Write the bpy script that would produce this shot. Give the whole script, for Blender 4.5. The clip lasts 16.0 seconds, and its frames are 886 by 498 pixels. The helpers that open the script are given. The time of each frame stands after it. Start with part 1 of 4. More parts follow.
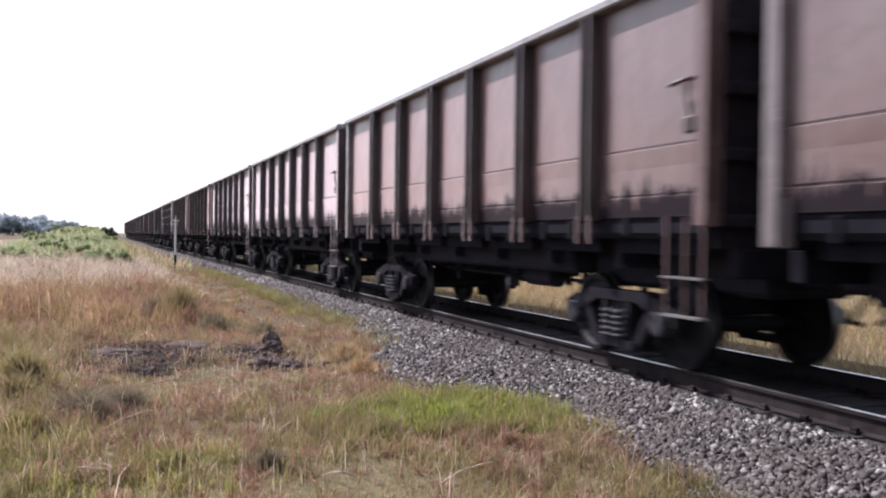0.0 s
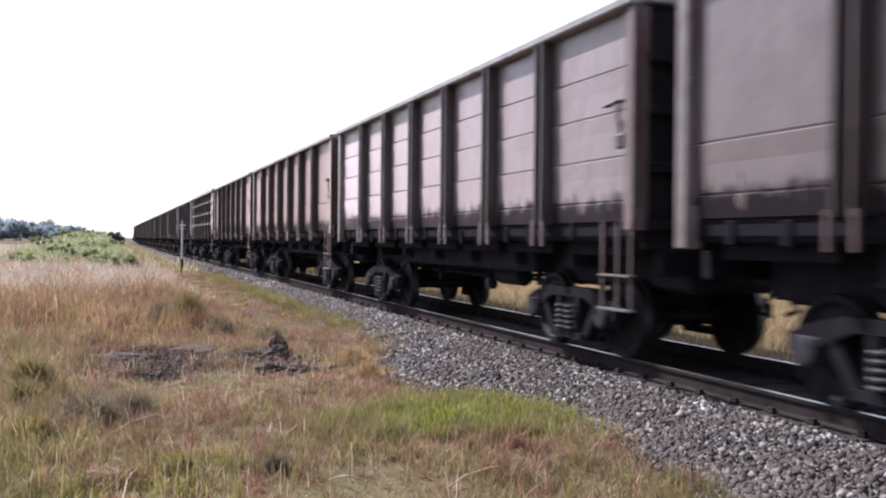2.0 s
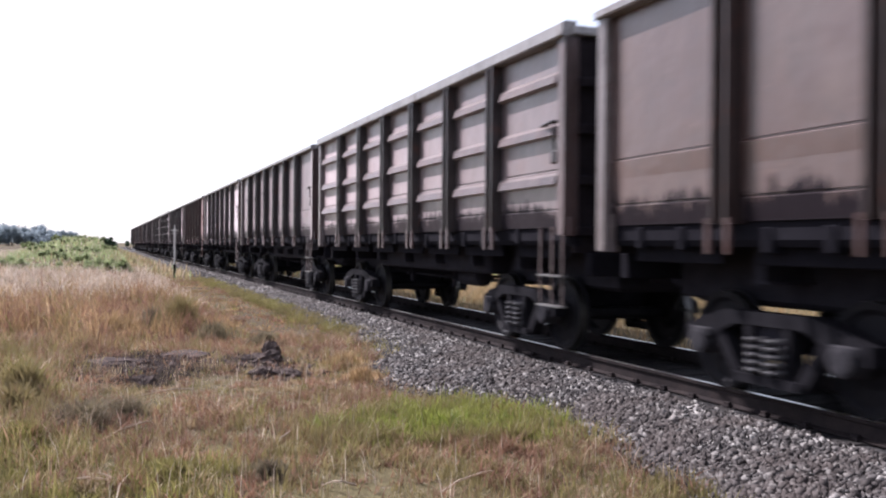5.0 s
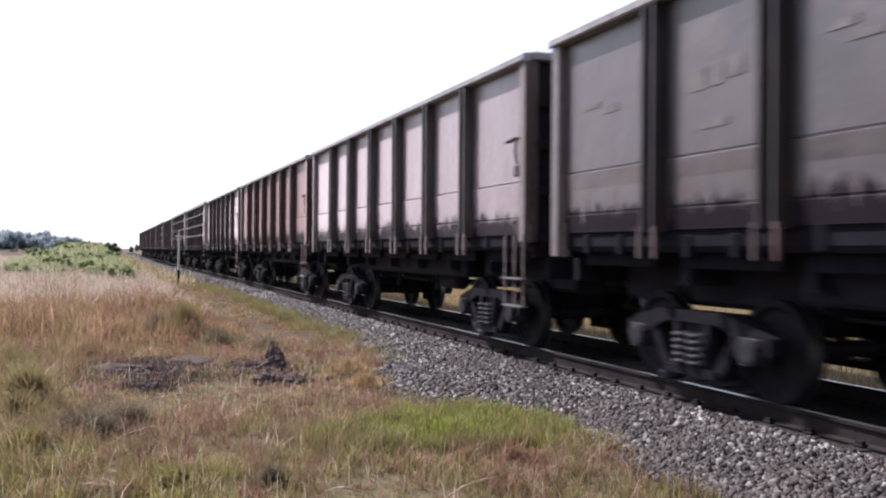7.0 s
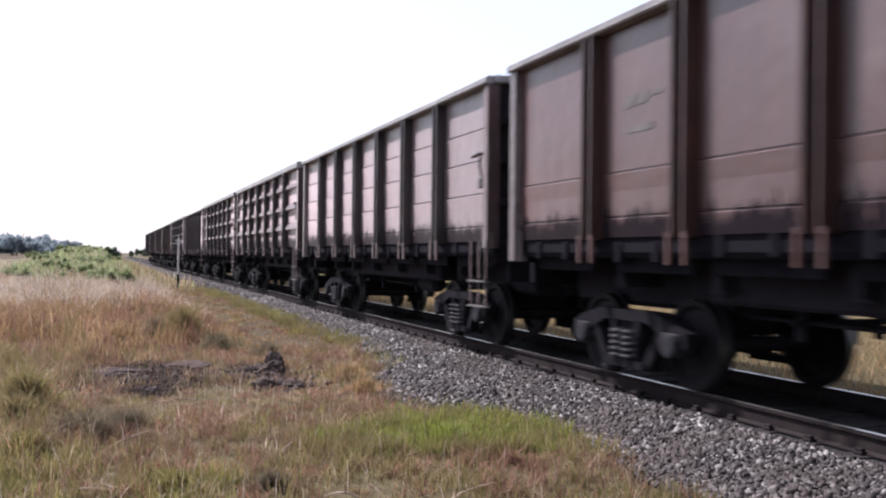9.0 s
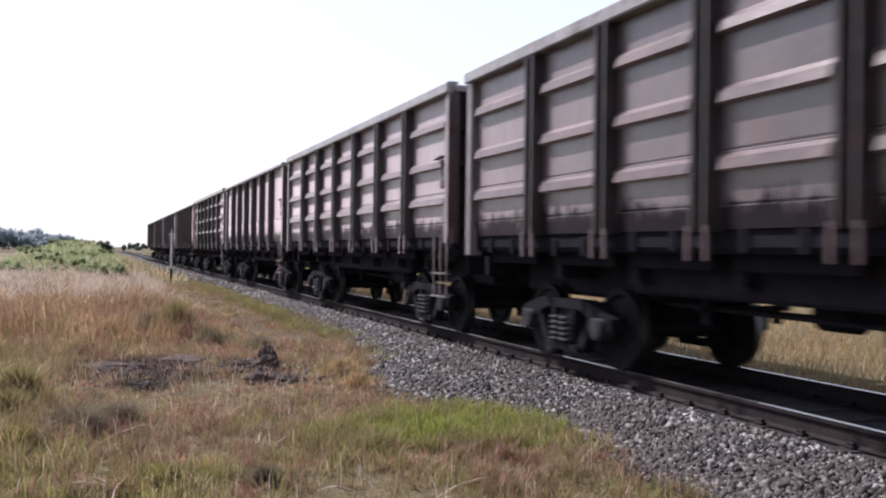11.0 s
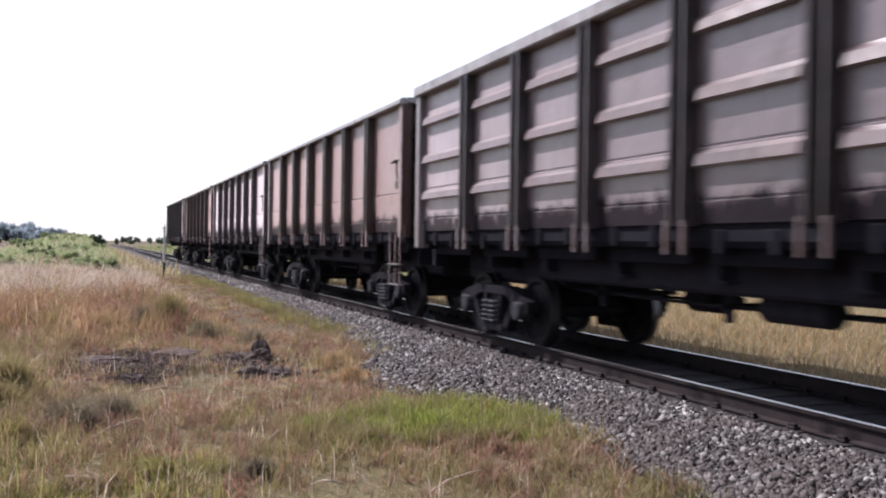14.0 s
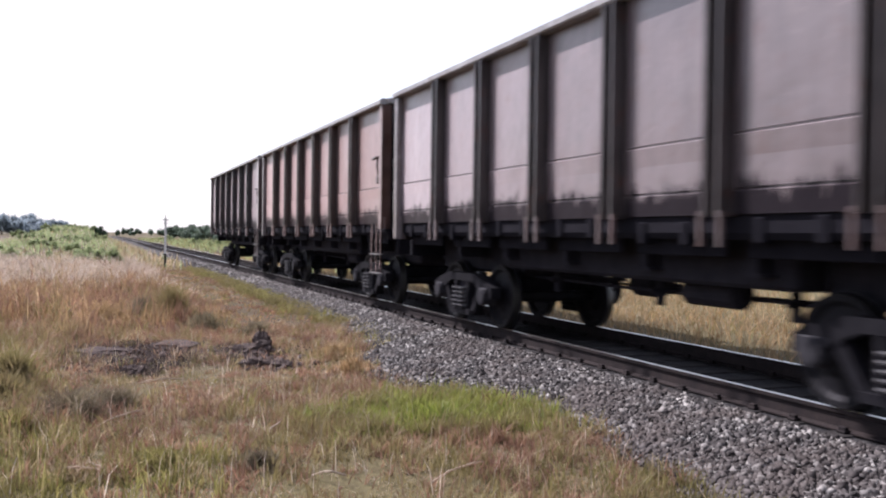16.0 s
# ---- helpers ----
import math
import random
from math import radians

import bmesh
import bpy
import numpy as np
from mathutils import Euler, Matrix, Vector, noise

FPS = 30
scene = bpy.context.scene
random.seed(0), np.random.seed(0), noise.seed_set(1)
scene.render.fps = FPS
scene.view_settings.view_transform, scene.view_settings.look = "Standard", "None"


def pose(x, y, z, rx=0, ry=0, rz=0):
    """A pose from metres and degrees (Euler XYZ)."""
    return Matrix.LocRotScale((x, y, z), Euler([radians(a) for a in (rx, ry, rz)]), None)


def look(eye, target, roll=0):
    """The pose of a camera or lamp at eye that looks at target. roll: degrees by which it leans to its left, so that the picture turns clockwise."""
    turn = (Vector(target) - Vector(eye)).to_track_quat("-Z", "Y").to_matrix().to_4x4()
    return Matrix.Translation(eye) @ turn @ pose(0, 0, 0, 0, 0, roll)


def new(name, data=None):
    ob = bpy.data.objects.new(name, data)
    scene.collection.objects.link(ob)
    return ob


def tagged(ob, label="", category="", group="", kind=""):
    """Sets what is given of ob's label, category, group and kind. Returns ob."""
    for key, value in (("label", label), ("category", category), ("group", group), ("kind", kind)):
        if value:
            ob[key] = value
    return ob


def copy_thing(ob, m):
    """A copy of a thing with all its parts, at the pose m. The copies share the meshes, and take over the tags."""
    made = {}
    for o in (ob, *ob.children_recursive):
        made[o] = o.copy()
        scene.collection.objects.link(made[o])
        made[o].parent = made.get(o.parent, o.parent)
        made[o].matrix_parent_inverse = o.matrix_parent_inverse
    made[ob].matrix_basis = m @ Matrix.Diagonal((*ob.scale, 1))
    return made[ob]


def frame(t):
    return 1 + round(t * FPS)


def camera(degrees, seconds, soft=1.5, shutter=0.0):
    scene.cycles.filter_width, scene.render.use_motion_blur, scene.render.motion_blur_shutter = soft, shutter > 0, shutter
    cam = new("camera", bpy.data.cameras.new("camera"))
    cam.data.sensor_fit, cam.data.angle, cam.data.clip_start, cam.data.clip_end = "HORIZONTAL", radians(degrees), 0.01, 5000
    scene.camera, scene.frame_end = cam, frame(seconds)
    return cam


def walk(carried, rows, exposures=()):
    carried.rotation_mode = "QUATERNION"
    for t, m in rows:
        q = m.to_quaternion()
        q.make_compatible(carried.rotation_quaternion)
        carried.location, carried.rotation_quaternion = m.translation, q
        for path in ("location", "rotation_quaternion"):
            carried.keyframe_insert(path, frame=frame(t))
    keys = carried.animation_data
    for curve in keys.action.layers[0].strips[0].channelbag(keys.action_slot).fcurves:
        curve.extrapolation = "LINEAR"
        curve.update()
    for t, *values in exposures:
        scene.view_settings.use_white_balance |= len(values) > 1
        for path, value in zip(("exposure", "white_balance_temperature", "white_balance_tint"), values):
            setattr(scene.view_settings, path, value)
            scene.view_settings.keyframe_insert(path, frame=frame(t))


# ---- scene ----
# Rail level is z = 0, the track's centre line y = 0, and the train runs towards +x.
SPEED = 13.3          # m/s
PITCH = 13.92         # wagon length over couplers
FIRST_MIDDLE = 13.18      # the middle of wagon 0 lies at x = -13.18 when the clip starts

cam = camera(51.0, 16.0, soft=2.1, shutter=0.34)
EYE = (0.0, -6.587, 1.378)
# seconds, degrees from the track's line, degrees of tilt, degrees of lean
AIM = [
    (0, 20.071, -0.766, 0.694),
    (0.5, 19.914, -0.600, 0.596),
    (1, 19.885, -0.482, 0.613),
    (1.5, 19.843, -0.498, 0.571),
    (2, 19.690, -0.546, 0.515),
    (2.5, 19.616, -0.650, 0.461),
    (3, 19.763, -0.752, 0.476),
    (3.5, 20.000, -0.812, 0.390),
    (4, 20.127, -0.542, 0.407),
    (6.5, 19.940, -0.001, 0.396),
    (7, 19.880, 0.105, 0.423),
    (7.5, 19.863, 0.193, 0.507),
    (8, 19.827, 0.311, 0.699),
    (8.5, 19.843, 0.365, 0.686),
    (9, 19.886, 0.433, 0.635),
    (11.5, 20.427, -0.030, 0.659),
    (12, 20.629, -0.114, 0.479),
    (12.5, 20.886, -0.103, 0.629),
    (13, 20.920, -0.166, 0.747),
    (13.5, 20.762, -0.241, 0.934),
    (14, 20.698, -0.270, 0.795),
    (14.5, 20.752, -0.349, 0.852),
    (15, 20.715, -0.406, 0.863),
    (15.5, 20.601, -0.565, 0.922),
    (16, 20.644, -0.796, 0.768),
]
walk(cam, [(t, pose(*EYE, 90 + tilt, 0, 90 - turn) @ pose(0, 0, 0, 0, 0, lean)) for t, turn, tilt, lean in AIM],
     exposures=[(0, 1.27, 5950, 18.5), (4, 1.22, 5950, 18.5), (9, 1.04, 5950, 18.5), (11.5, 0.98, 5950, 18.5), (13.5, 1.1, 5950, 18.5), (16, 1.14, 5950, 18.5)])

# ---------------------------------------------------------------- light
SUN_ELEV, SUN_TURN = 46.0, 31.0     # turn: from -x towards -y
world = bpy.data.worlds.new("sky")
scene.world = world
world.use_nodes = True
wn = world.node_tree
sky = wn.nodes.new("ShaderNodeTexSky")
sky.sky_type, sky.sun_disc = "NISHITA", False
sky.sun_elevation, sky.sun_rotation = radians(SUN_ELEV), radians(-90 - SUN_TURN)
sky.air_density, sky.dust_density, sky.ozone_density = 1.0, 1.6, 1.0
haze = wn.nodes.new("ShaderNodeMix")      # thin summer haze over the whole sky
haze.data_type = "RGBA"
haze.inputs[0].default_value, haze.inputs[7].default_value = 0.42, (12.0, 12.0, 12.2, 1.0)
wn.links.new(sky.outputs[0], haze.inputs[6])
wn.links.new(haze.outputs[2], wn.nodes["Background"].inputs[0])
wn.nodes["Background"].inputs[1].default_value = 0.07
sun = new("sun", bpy.data.lights.new("sun", "SUN"))
sun.data.energy, sun.data.angle, sun.data.color = 5.0, radians(0.6), (1.0, 0.94, 0.87)
ce, se = math.cos(radians(SUN_ELEV)), math.sin(radians(SUN_ELEV))
SUN_DIR = Vector((-math.cos(radians(SUN_TURN)) * ce, -math.sin(radians(SUN_TURN)) * ce, se))
sun.matrix_world = look(SUN_DIR * 100, (0, 0, 0))


# ---------------------------------------------------------------- materials
def rgb(c):
    return (*c, 1.0)


class Mat:
    """A short hand for node materials."""

    def __init__(self, name, rough=0.8, metal=0.0, spec=0.3):
        self.m = bpy.data.materials.new(name)
        self.m.use_nodes = True
        self.t = self.m.node_tree
        self.b = self.t.nodes["Principled BSDF"]
        self.b.inputs["Roughness"].default_value = rough
        self.b.inputs["Metallic"].default_value = metal
        self.b.inputs["Specular IOR Level"].default_value = spec

    def node(self, kind):
        return self.t.nodes.new(kind)

    def link(self, a, b):
        self.t.links.new(a, b)

    def coords(self, scale=(1, 1, 1), shift=True):
        tc = self.node("ShaderNodeTexCoord")
        mp = self.node("ShaderNodeMapping")
        mp.inputs["Scale"].default_value = scale
        self.link(tc.outputs["Object"], mp.inputs["Vector"])
        if shift:
            oi = self.node("ShaderNodeObjectInfo")
            mul = self.node("ShaderNodeVectorMath")
            mul.operation = "SCALE"
            mul.inputs[0].default_value = (37, 53, 71)
            self.link(oi.outputs["Random"], mul.inputs["Scale"])
            self.link(mul.outputs[0], mp.inputs["Location"])
        return mp.outputs[0]

    def noise(self, vec, scale, detail=4.0, rough=0.6):
        n = self.node("ShaderNodeTexNoise")
        n.inputs["Scale"].default_value, n.inputs["Detail"].default_value = scale, detail
        n.inputs["Roughness"].default_value = rough
        if vec is not None:
            self.link(vec, n.inputs["Vector"])
        return n.outputs["Fac"]

    def ramp(self, fac, stops):
        r = self.node("ShaderNodeValToRGB")
        e = r.color_ramp.elements
        while len(e) < len(stops):
            e.new(0.5)
        for el, (p, c) in zip(e, stops):
            el.position, el.color = p, rgb(c) if not isinstance(c, float) else (c, c, c, 1)
        self.link(fac, r.inputs[0])
        return r.outputs[0]

    def mix(self, fac, a, b, blend="MIX"):
        m = self.node("ShaderNodeMix")
        m.data_type, m.blend_type = "RGBA", blend
        for sock, v in ((m.inputs[0], fac), (m.inputs[6], a), (m.inputs[7], b)):
            if isinstance(v, bpy.types.NodeSocket):
                self.link(v, sock)
            else:
                sock.default_value = v if isinstance(v, float) else rgb(v)
        return m.outputs[2]

    def math(self, op, a, b=0.0):
        m = self.node("ShaderNodeMath")
        m.operation = op
        for sock, v in ((m.inputs[0], a), (m.inputs[1], b)):
            if isinstance(v, bpy.types.NodeSocket):
                self.link(v, sock)
            else:
                sock.default_value = v
        return m.outputs[0]

    def colour(self, c):
        if isinstance(c, bpy.types.NodeSocket):
            self.link(c, self.b.inputs["Base Color"])
        else:
            self.b.inputs["Base Color"].default_value = rgb(c)

    def bump(self, height, strength=0.3, dist=0.01):
        n = self.node("ShaderNodeBump")
        n.inputs["Strength"].default_value, n.inputs["Distance"].default_value = strength, dist
        self.link(height, n.inputs["Height"])
        self.link(n.outputs[0], self.b.inputs["Normal"])


def wagon_paint(name, base, dust=(0.0897, 0.0550, 0.0525), rust=(0.0579, 0.0201, 0.0128), soot_line=1.83, sheen=0.0, gloss=0.5):
    """Old wagon paint: chalky patches, streaks down the sheet, rust and a sooty lower edge."""
    w = Mat(name, rough=0.4, spec=0.8)
    v = w.coords()
    big = w.noise(v, 0.9, 5)
    streak = w.noise(w.coords((6, 6, 0.5)), 1.6, 6)
    fine = w.noise(v, 22, 4)
    c = w.mix(w.ramp(big, [(0.38, 0.0), (0.62, 0.9)]), base, dust)
    c = w.mix(w.ramp(streak, [(0.42, 0.0), (0.75, 0.75)]), c, tuple(x * 0.5 for x in base))
    c = w.mix(w.ramp(w.noise(v, 2.4, 6, 0.65), [(0.52, 0.0), (0.66, 0.55)]), c, tuple(x * 0.45 for x in base))
    c = w.mix(w.ramp(w.noise(w.coords((1.2, 1.2, 3.0)), 3.6, 6, 0.7), [(0.60, 0.0), (0.70, 0.5)]), c, tuple(min(x * 1.7, 0.4) for x in dust))
    c = w.mix(w.ramp(w.noise(v, 3.1, 8, 0.7), [(0.55, 0.0), (0.67, 0.75)]), c, rust)
    c = w.mix(w.ramp(fine, [(0.3, 0.25), (0.7, 0.0)]), c, tuple(x * 0.4 for x in base))
    sep = w.node("ShaderNodeSeparateXYZ")
    tc = w.node("ShaderNodeTexCoord")
    w.link(tc.outputs["Object"], sep.inputs[0])
    jag = w.noise(w.coords((5, 5, 0.9)), 2.2, 5, 0.7)
    edge = w.math("ADD", sep.outputs[2], w.math("MULTIPLY", w.math("SUBTRACT", jag, 0.5), 1.0))
    soot = w.node("ShaderNodeMapRange")
    soot.inputs["From Min"].default_value, soot.inputs["From Max"].default_value = soot_line - 0.02, soot_line + 0.06
    soot.inputs["To Min"].default_value, soot.inputs["To Max"].default_value = 0.95, 0.0
    w.link(edge, soot.inputs["Value"])
    c = w.mix(soot.outputs[0], c, (0.012, 0.010, 0.013))
    w.link(w.math("MULTIPLY", w.math("SUBTRACT", 1.0, soot.outputs[0]), gloss), w.b.inputs["Specular IOR Level"])
    w.link(w.math("MULTIPLY", w.math("SUBTRACT", 1.0, soot.outputs[0]), sheen), w.b.inputs["Sheen Weight"])      # a film of dry dust
    w.b.inputs["Sheen Roughness"].default_value = 0.35
    w.b.inputs["Sheen Tint"].default_value = rgb(tuple(h + 0.36 * x / max(base) for h, x in zip((0.54, 0.53, 0.56), base)))
    w.colour(c)
    w.link(w.ramp(big, [(0.3, 0.28), (0.7, 0.44)]), w.b.inputs["Roughness"])
    dents = w.noise(v, 1.5, 3)
    w.bump(w.math("ADD", dents, w.math("MULTIPLY", fine, 0.008)), 0.22, 0.10)
    return w.m


def grimy(name, a, b, rough=0.75, metal=0.0, scale=6.0, bump=0.3):
    w = Mat(name, rough=rough, metal=metal, spec=0.04)
    v = w.coords()
    c = w.mix(w.ramp(w.noise(v, scale, 5), [(0.3, 0.0), (0.7, 1.0)]), a, b)
    c = w.mix(w.ramp(w.noise(v, scale * 9, 4), [(0.35, 0.35), (0.65, 0.0)]), c, tuple(x * 0.5 for x in a))
    w.colour(c)
    w.bump(w.noise(v, scale * 8, 4), bump, 0.01)
    return w.m


PAINT = {
    "pink": wagon_paint("paint_pink_brown", (0.0784, 0.0328, 0.0267), dust=(0.0832, 0.0459, 0.0413), sheen=0.65, gloss=1.0),
    "brown": wagon_paint("paint_brown", (0.0530, 0.0205, 0.0140), dust=(0.0720, 0.0380, 0.0290), sheen=0.42, gloss=1.0),
    "grey": wagon_paint("paint_grey_brown", (0.0400, 0.0230, 0.0232), dust=(0.0624, 0.0410, 0.0404), sheen=0.92, gloss=1.0),
    "light": wagon_paint("paint_light_grey", (0.0760, 0.0508, 0.0533), dust=(0.1080, 0.0771, 0.0808), sheen=0.97, gloss=1.0),
    "dark": wagon_paint("paint_dark_brown", (0.0240, 0.0143, 0.0151), dust=(0.0344, 0.0221, 0.0232), sheen=0.34, gloss=1.0),
    "red": wagon_paint("paint_red_oxide", (0.0461, 0.0098, 0.0079), dust=(0.0512, 0.0177, 0.0151), sheen=0.35, gloss=1.0),
    "orange": wagon_paint("paint_orange_brown", (0.0717, 0.0262, 0.0179), dust=(0.0755, 0.0341, 0.0275), sheen=0.52, gloss=1.0),
}
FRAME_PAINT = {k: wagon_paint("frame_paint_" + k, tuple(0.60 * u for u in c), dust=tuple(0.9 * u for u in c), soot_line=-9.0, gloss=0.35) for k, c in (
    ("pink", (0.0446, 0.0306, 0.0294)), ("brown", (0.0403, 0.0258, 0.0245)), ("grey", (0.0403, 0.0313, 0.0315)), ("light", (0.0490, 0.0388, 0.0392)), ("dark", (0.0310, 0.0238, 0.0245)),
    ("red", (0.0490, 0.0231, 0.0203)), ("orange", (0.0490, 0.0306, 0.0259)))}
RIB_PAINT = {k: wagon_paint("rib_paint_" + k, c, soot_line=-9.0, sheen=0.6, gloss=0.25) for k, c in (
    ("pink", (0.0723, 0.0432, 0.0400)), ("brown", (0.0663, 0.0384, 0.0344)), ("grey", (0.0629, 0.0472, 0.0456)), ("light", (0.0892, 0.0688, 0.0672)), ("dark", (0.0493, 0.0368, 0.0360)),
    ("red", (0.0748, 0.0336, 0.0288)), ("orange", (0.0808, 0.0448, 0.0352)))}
# End walls face away from the sun; their shade is put into this colour.
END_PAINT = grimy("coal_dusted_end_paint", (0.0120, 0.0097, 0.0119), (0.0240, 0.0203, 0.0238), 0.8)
CORNER_PAINT = wagon_paint("dusty_corner_paint", (0.125, 0.10, 0.098), dust=(0.17, 0.148, 0.147), soot_line=-9.0)
# Much paler than the panels: the sunlit look of the rim is in the colour.
CHORD_PAINT = wagon_paint("dusty_rim_paint", (0.2093, 0.1937, 0.1898), dust=(0.2899, 0.2743, 0.2665), soot_line=-9.0)
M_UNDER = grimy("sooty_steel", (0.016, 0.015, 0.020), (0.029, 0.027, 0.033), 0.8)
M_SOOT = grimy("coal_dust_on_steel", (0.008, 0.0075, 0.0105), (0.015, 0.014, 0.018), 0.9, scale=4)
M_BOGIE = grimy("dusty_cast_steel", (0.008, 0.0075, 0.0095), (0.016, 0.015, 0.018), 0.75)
M_WHEEL = grimy("wheel_steel", (0.011, 0.0105, 0.013), (0.021, 0.020, 0.022), 0.6, 0.3)
M_DUSTY = grimy("dusty_box_steel", (0.022, 0.021, 0.025), (0.042, 0.040, 0.044), 0.7)
M_SPRING = grimy("dusty_spring_steel", (0.055, 0.053, 0.058), (0.10, 0.096, 0.098), 0.6)
M_TREAD = grimy("polished_tread", (0.08, 0.078, 0.076), (0.14, 0.137, 0.13), 0.45, 1.0)
M_WORN = grimy("worn_step_steel", (0.13, 0.125, 0.125), (0.21, 0.205, 0.20), 0.5, 0.5)
M_RAIL = grimy("rusty_rail", (0.018, 0.015, 0.016), (0.032, 0.025, 0.024), 0.8)
M_SHINE = grimy("polished_rail_head", (0.50, 0.49, 0.48), (0.62, 0.61, 0.60), 0.28, 1.0, scale=3, bump=0.05)
M_SLEEPER = grimy("oily_sleeper", (0.022, 0.020, 0.021), (0.045, 0.041, 0.040), 0.9)
M_COAL = grimy("coal", (0.0060, 0.0060, 0.0065), (0.0150, 0.0150, 0.0150), 0.6, scale=12, bump=0.8)
M_WHITE = grimy("weathered_white_paint", (0.45, 0.44, 0.42), (0.62, 0.60, 0.57), 0.7)
M_BLACK = grimy("black_paint", (0.0100, 0.0100, 0.0100), (0.0200, 0.0190, 0.0180), 0.7)
M_CHALK = grimy("faded_white_marking", (0.10, 0.092, 0.09), (0.19, 0.18, 0.175), 0.8, scale=9)


def island_mat(name, stops, rough=0.7, thin=0.25, big=None, alt=None):
    """For blades, leaves and stones: each takes its own colour, with patches of two sizes; thin ones let light pass."""
    w = Mat(name, rough=rough, spec=0.2)
    g = w.node("ShaderNodeNewGeometry")
    c = w.ramp(g.outputs["Random Per Island"], stops)
    n = w.noise(g.outputs["Position"], 1.4, 4)
    c = w.mix(w.ramp(n, [(0.42, 0.0), (0.62, 0.75)]), c, big if big else tuple(x * 0.6 for x in stops[0][1]))
    if thin:
        c = w.mix(1.0, c, w.ramp(w.noise(g.outputs["Position"], 6.0, 3), [(0.32, 0.68), (0.68, 1.50)]), "MULTIPLY")
    if alt:
        c = w.mix(w.ramp(w.noise(g.outputs["Position"], 0.5, 4), [(0.45, 0.0), (0.62, 0.7)]), c, alt)
    w.colour(c)
    if thin:
        tr = w.node("ShaderNodeBsdfTranslucent")
        w.link(c, tr.inputs["Color"])
        mx = w.node("ShaderNodeMixShader")
        mx.inputs[0].default_value = thin
        w.link(w.b.outputs[0], mx.inputs[1])
        w.link(tr.outputs[0], mx.inputs[2])
        w.link(mx.outputs[0], w.t.nodes["Material Output"].inputs["Surface"])
    return w.m


M_STRAW = island_mat("straw_blades", [(0.0, (0.1860, 0.1260, 0.0672)), (0.5, (0.3204, 0.2424, 0.1416)), (1.0, (0.4908, 0.4092, 0.2832))], 0.6, 0.42, (0.2004, 0.1380, 0.0780), (0.2160, 0.1860, 0.0816))
M_REDDISH = island_mat("reddish_dry_blades", [(0.0, (0.1367, 0.0678, 0.0415)), (0.5, (0.2459, 0.1327, 0.0841)), (1.0, (0.3826, 0.2474, 0.1681))], 0.7, 0.4, (0.1158, 0.0620, 0.0483), (0.2100, 0.1250, 0.0840))
M_GREEN = island_mat("fresh_green_blades", [(0.0, (0.0898, 0.1294, 0.0169)), (0.5, (0.1558, 0.1984, 0.0303)), (1.0, (0.2455, 0.2526, 0.0678))], 0.5, 0.45, (0.2204, 0.2057, 0.0641), (0.1967, 0.2057, 0.0605))
M_OLIVE = island_mat("olive_blades", [(0.0, (0.1000, 0.1000, 0.0287)), (0.5, (0.1851, 0.1713, 0.0529)), (1.0, (0.2990, 0.2565, 0.1069))], 0.6, 0.4, (0.1069, 0.0885, 0.0425), (0.2139, 0.1644, 0.0851))
M_CREAM = island_mat("cream_seed_heads", [(0.0, (0.310, 0.248, 0.186)), (0.5, (0.397, 0.335, 0.273)), (1.0, (0.471, 0.415, 0.353))], 0.7, 0.45, (0.322, 0.248, 0.192))
# Leaf greens lightened: the haze over distant plants is mixed into the colour.
M_LEAF = island_mat("shrub_leaves", [(0.0, (0.150, 0.190, 0.085)), (0.5, (0.205, 0.245, 0.115)), (1.0, (0.255, 0.285, 0.150))], 0.5, 0.6, (0.185, 0.220, 0.105))
M_DARKLEAF = island_mat("dark_tree_leaves", [(0.0, (0.0210, 0.0420, 0.0210)), (1.0, (0.0555, 0.0795, 0.0420))], 0.6, 0.2)
# Pale blue of far haze, put into the leaf colour.
M_FARLEAF = island_mat("hazy_tree_leaves", [(0.0, (0.250, 0.300, 0.330)), (1.0, (0.320, 0.360, 0.385))], 0.8, 0.5)
M_STONE = island_mat("ballast_stone", [(0.0, (0.0146, 0.0130, 0.0130)), (0.4, (0.0389, 0.0340, 0.0340)), (0.72, (0.0810, 0.0729, 0.0713)), (1.0, (0.2754, 0.2592, 0.2471))], 0.85, 0.0,
                     (0.056, 0.045, 0.042))
M_GOLD = island_mat("golden_blades", [(0.0, (0.205, 0.128, 0.062)), (0.5, (0.310, 0.208, 0.105)), (1.0, (0.440, 0.330, 0.195))], 0.6, 0.42, (0.1955, 0.1207, 0.0575), (0.2760, 0.1955, 0.1035))
M_WEED = island_mat("grey_olive_weed", [(0.0, (0.095, 0.078, 0.050)), (0.5, (0.155, 0.130, 0.080)), (1.0, (0.230, 0.195, 0.120))], 0.7, 0.4, (0.110, 0.088, 0.062))
# Some distance haze is put into this green as well.
M_MIDLEAF = island_mat("hazy_shrub_leaves", [(0.0, (0.085, 0.120, 0.085)), (1.0, (0.150, 0.190, 0.130))], 0.7, 0.2)
M_BURNT = island_mat("burnt_litter", [(0.0, (0.02, 0.015, 0.013)), (0.6, (0.055, 0.038, 0.032)), (1.0, (0.13, 0.095, 0.078))], 0.9, 0.1, (0.03, 0.022, 0.02))
M_CLOD = grimy("burnt_soil", (0.050, 0.040, 0.038), (0.105, 0.080, 0.072), 0.95, scale=5, bump=0.9)
M_BARK = grimy("bark", (0.043, 0.034, 0.025), (0.074, 0.062, 0.050), 0.9)


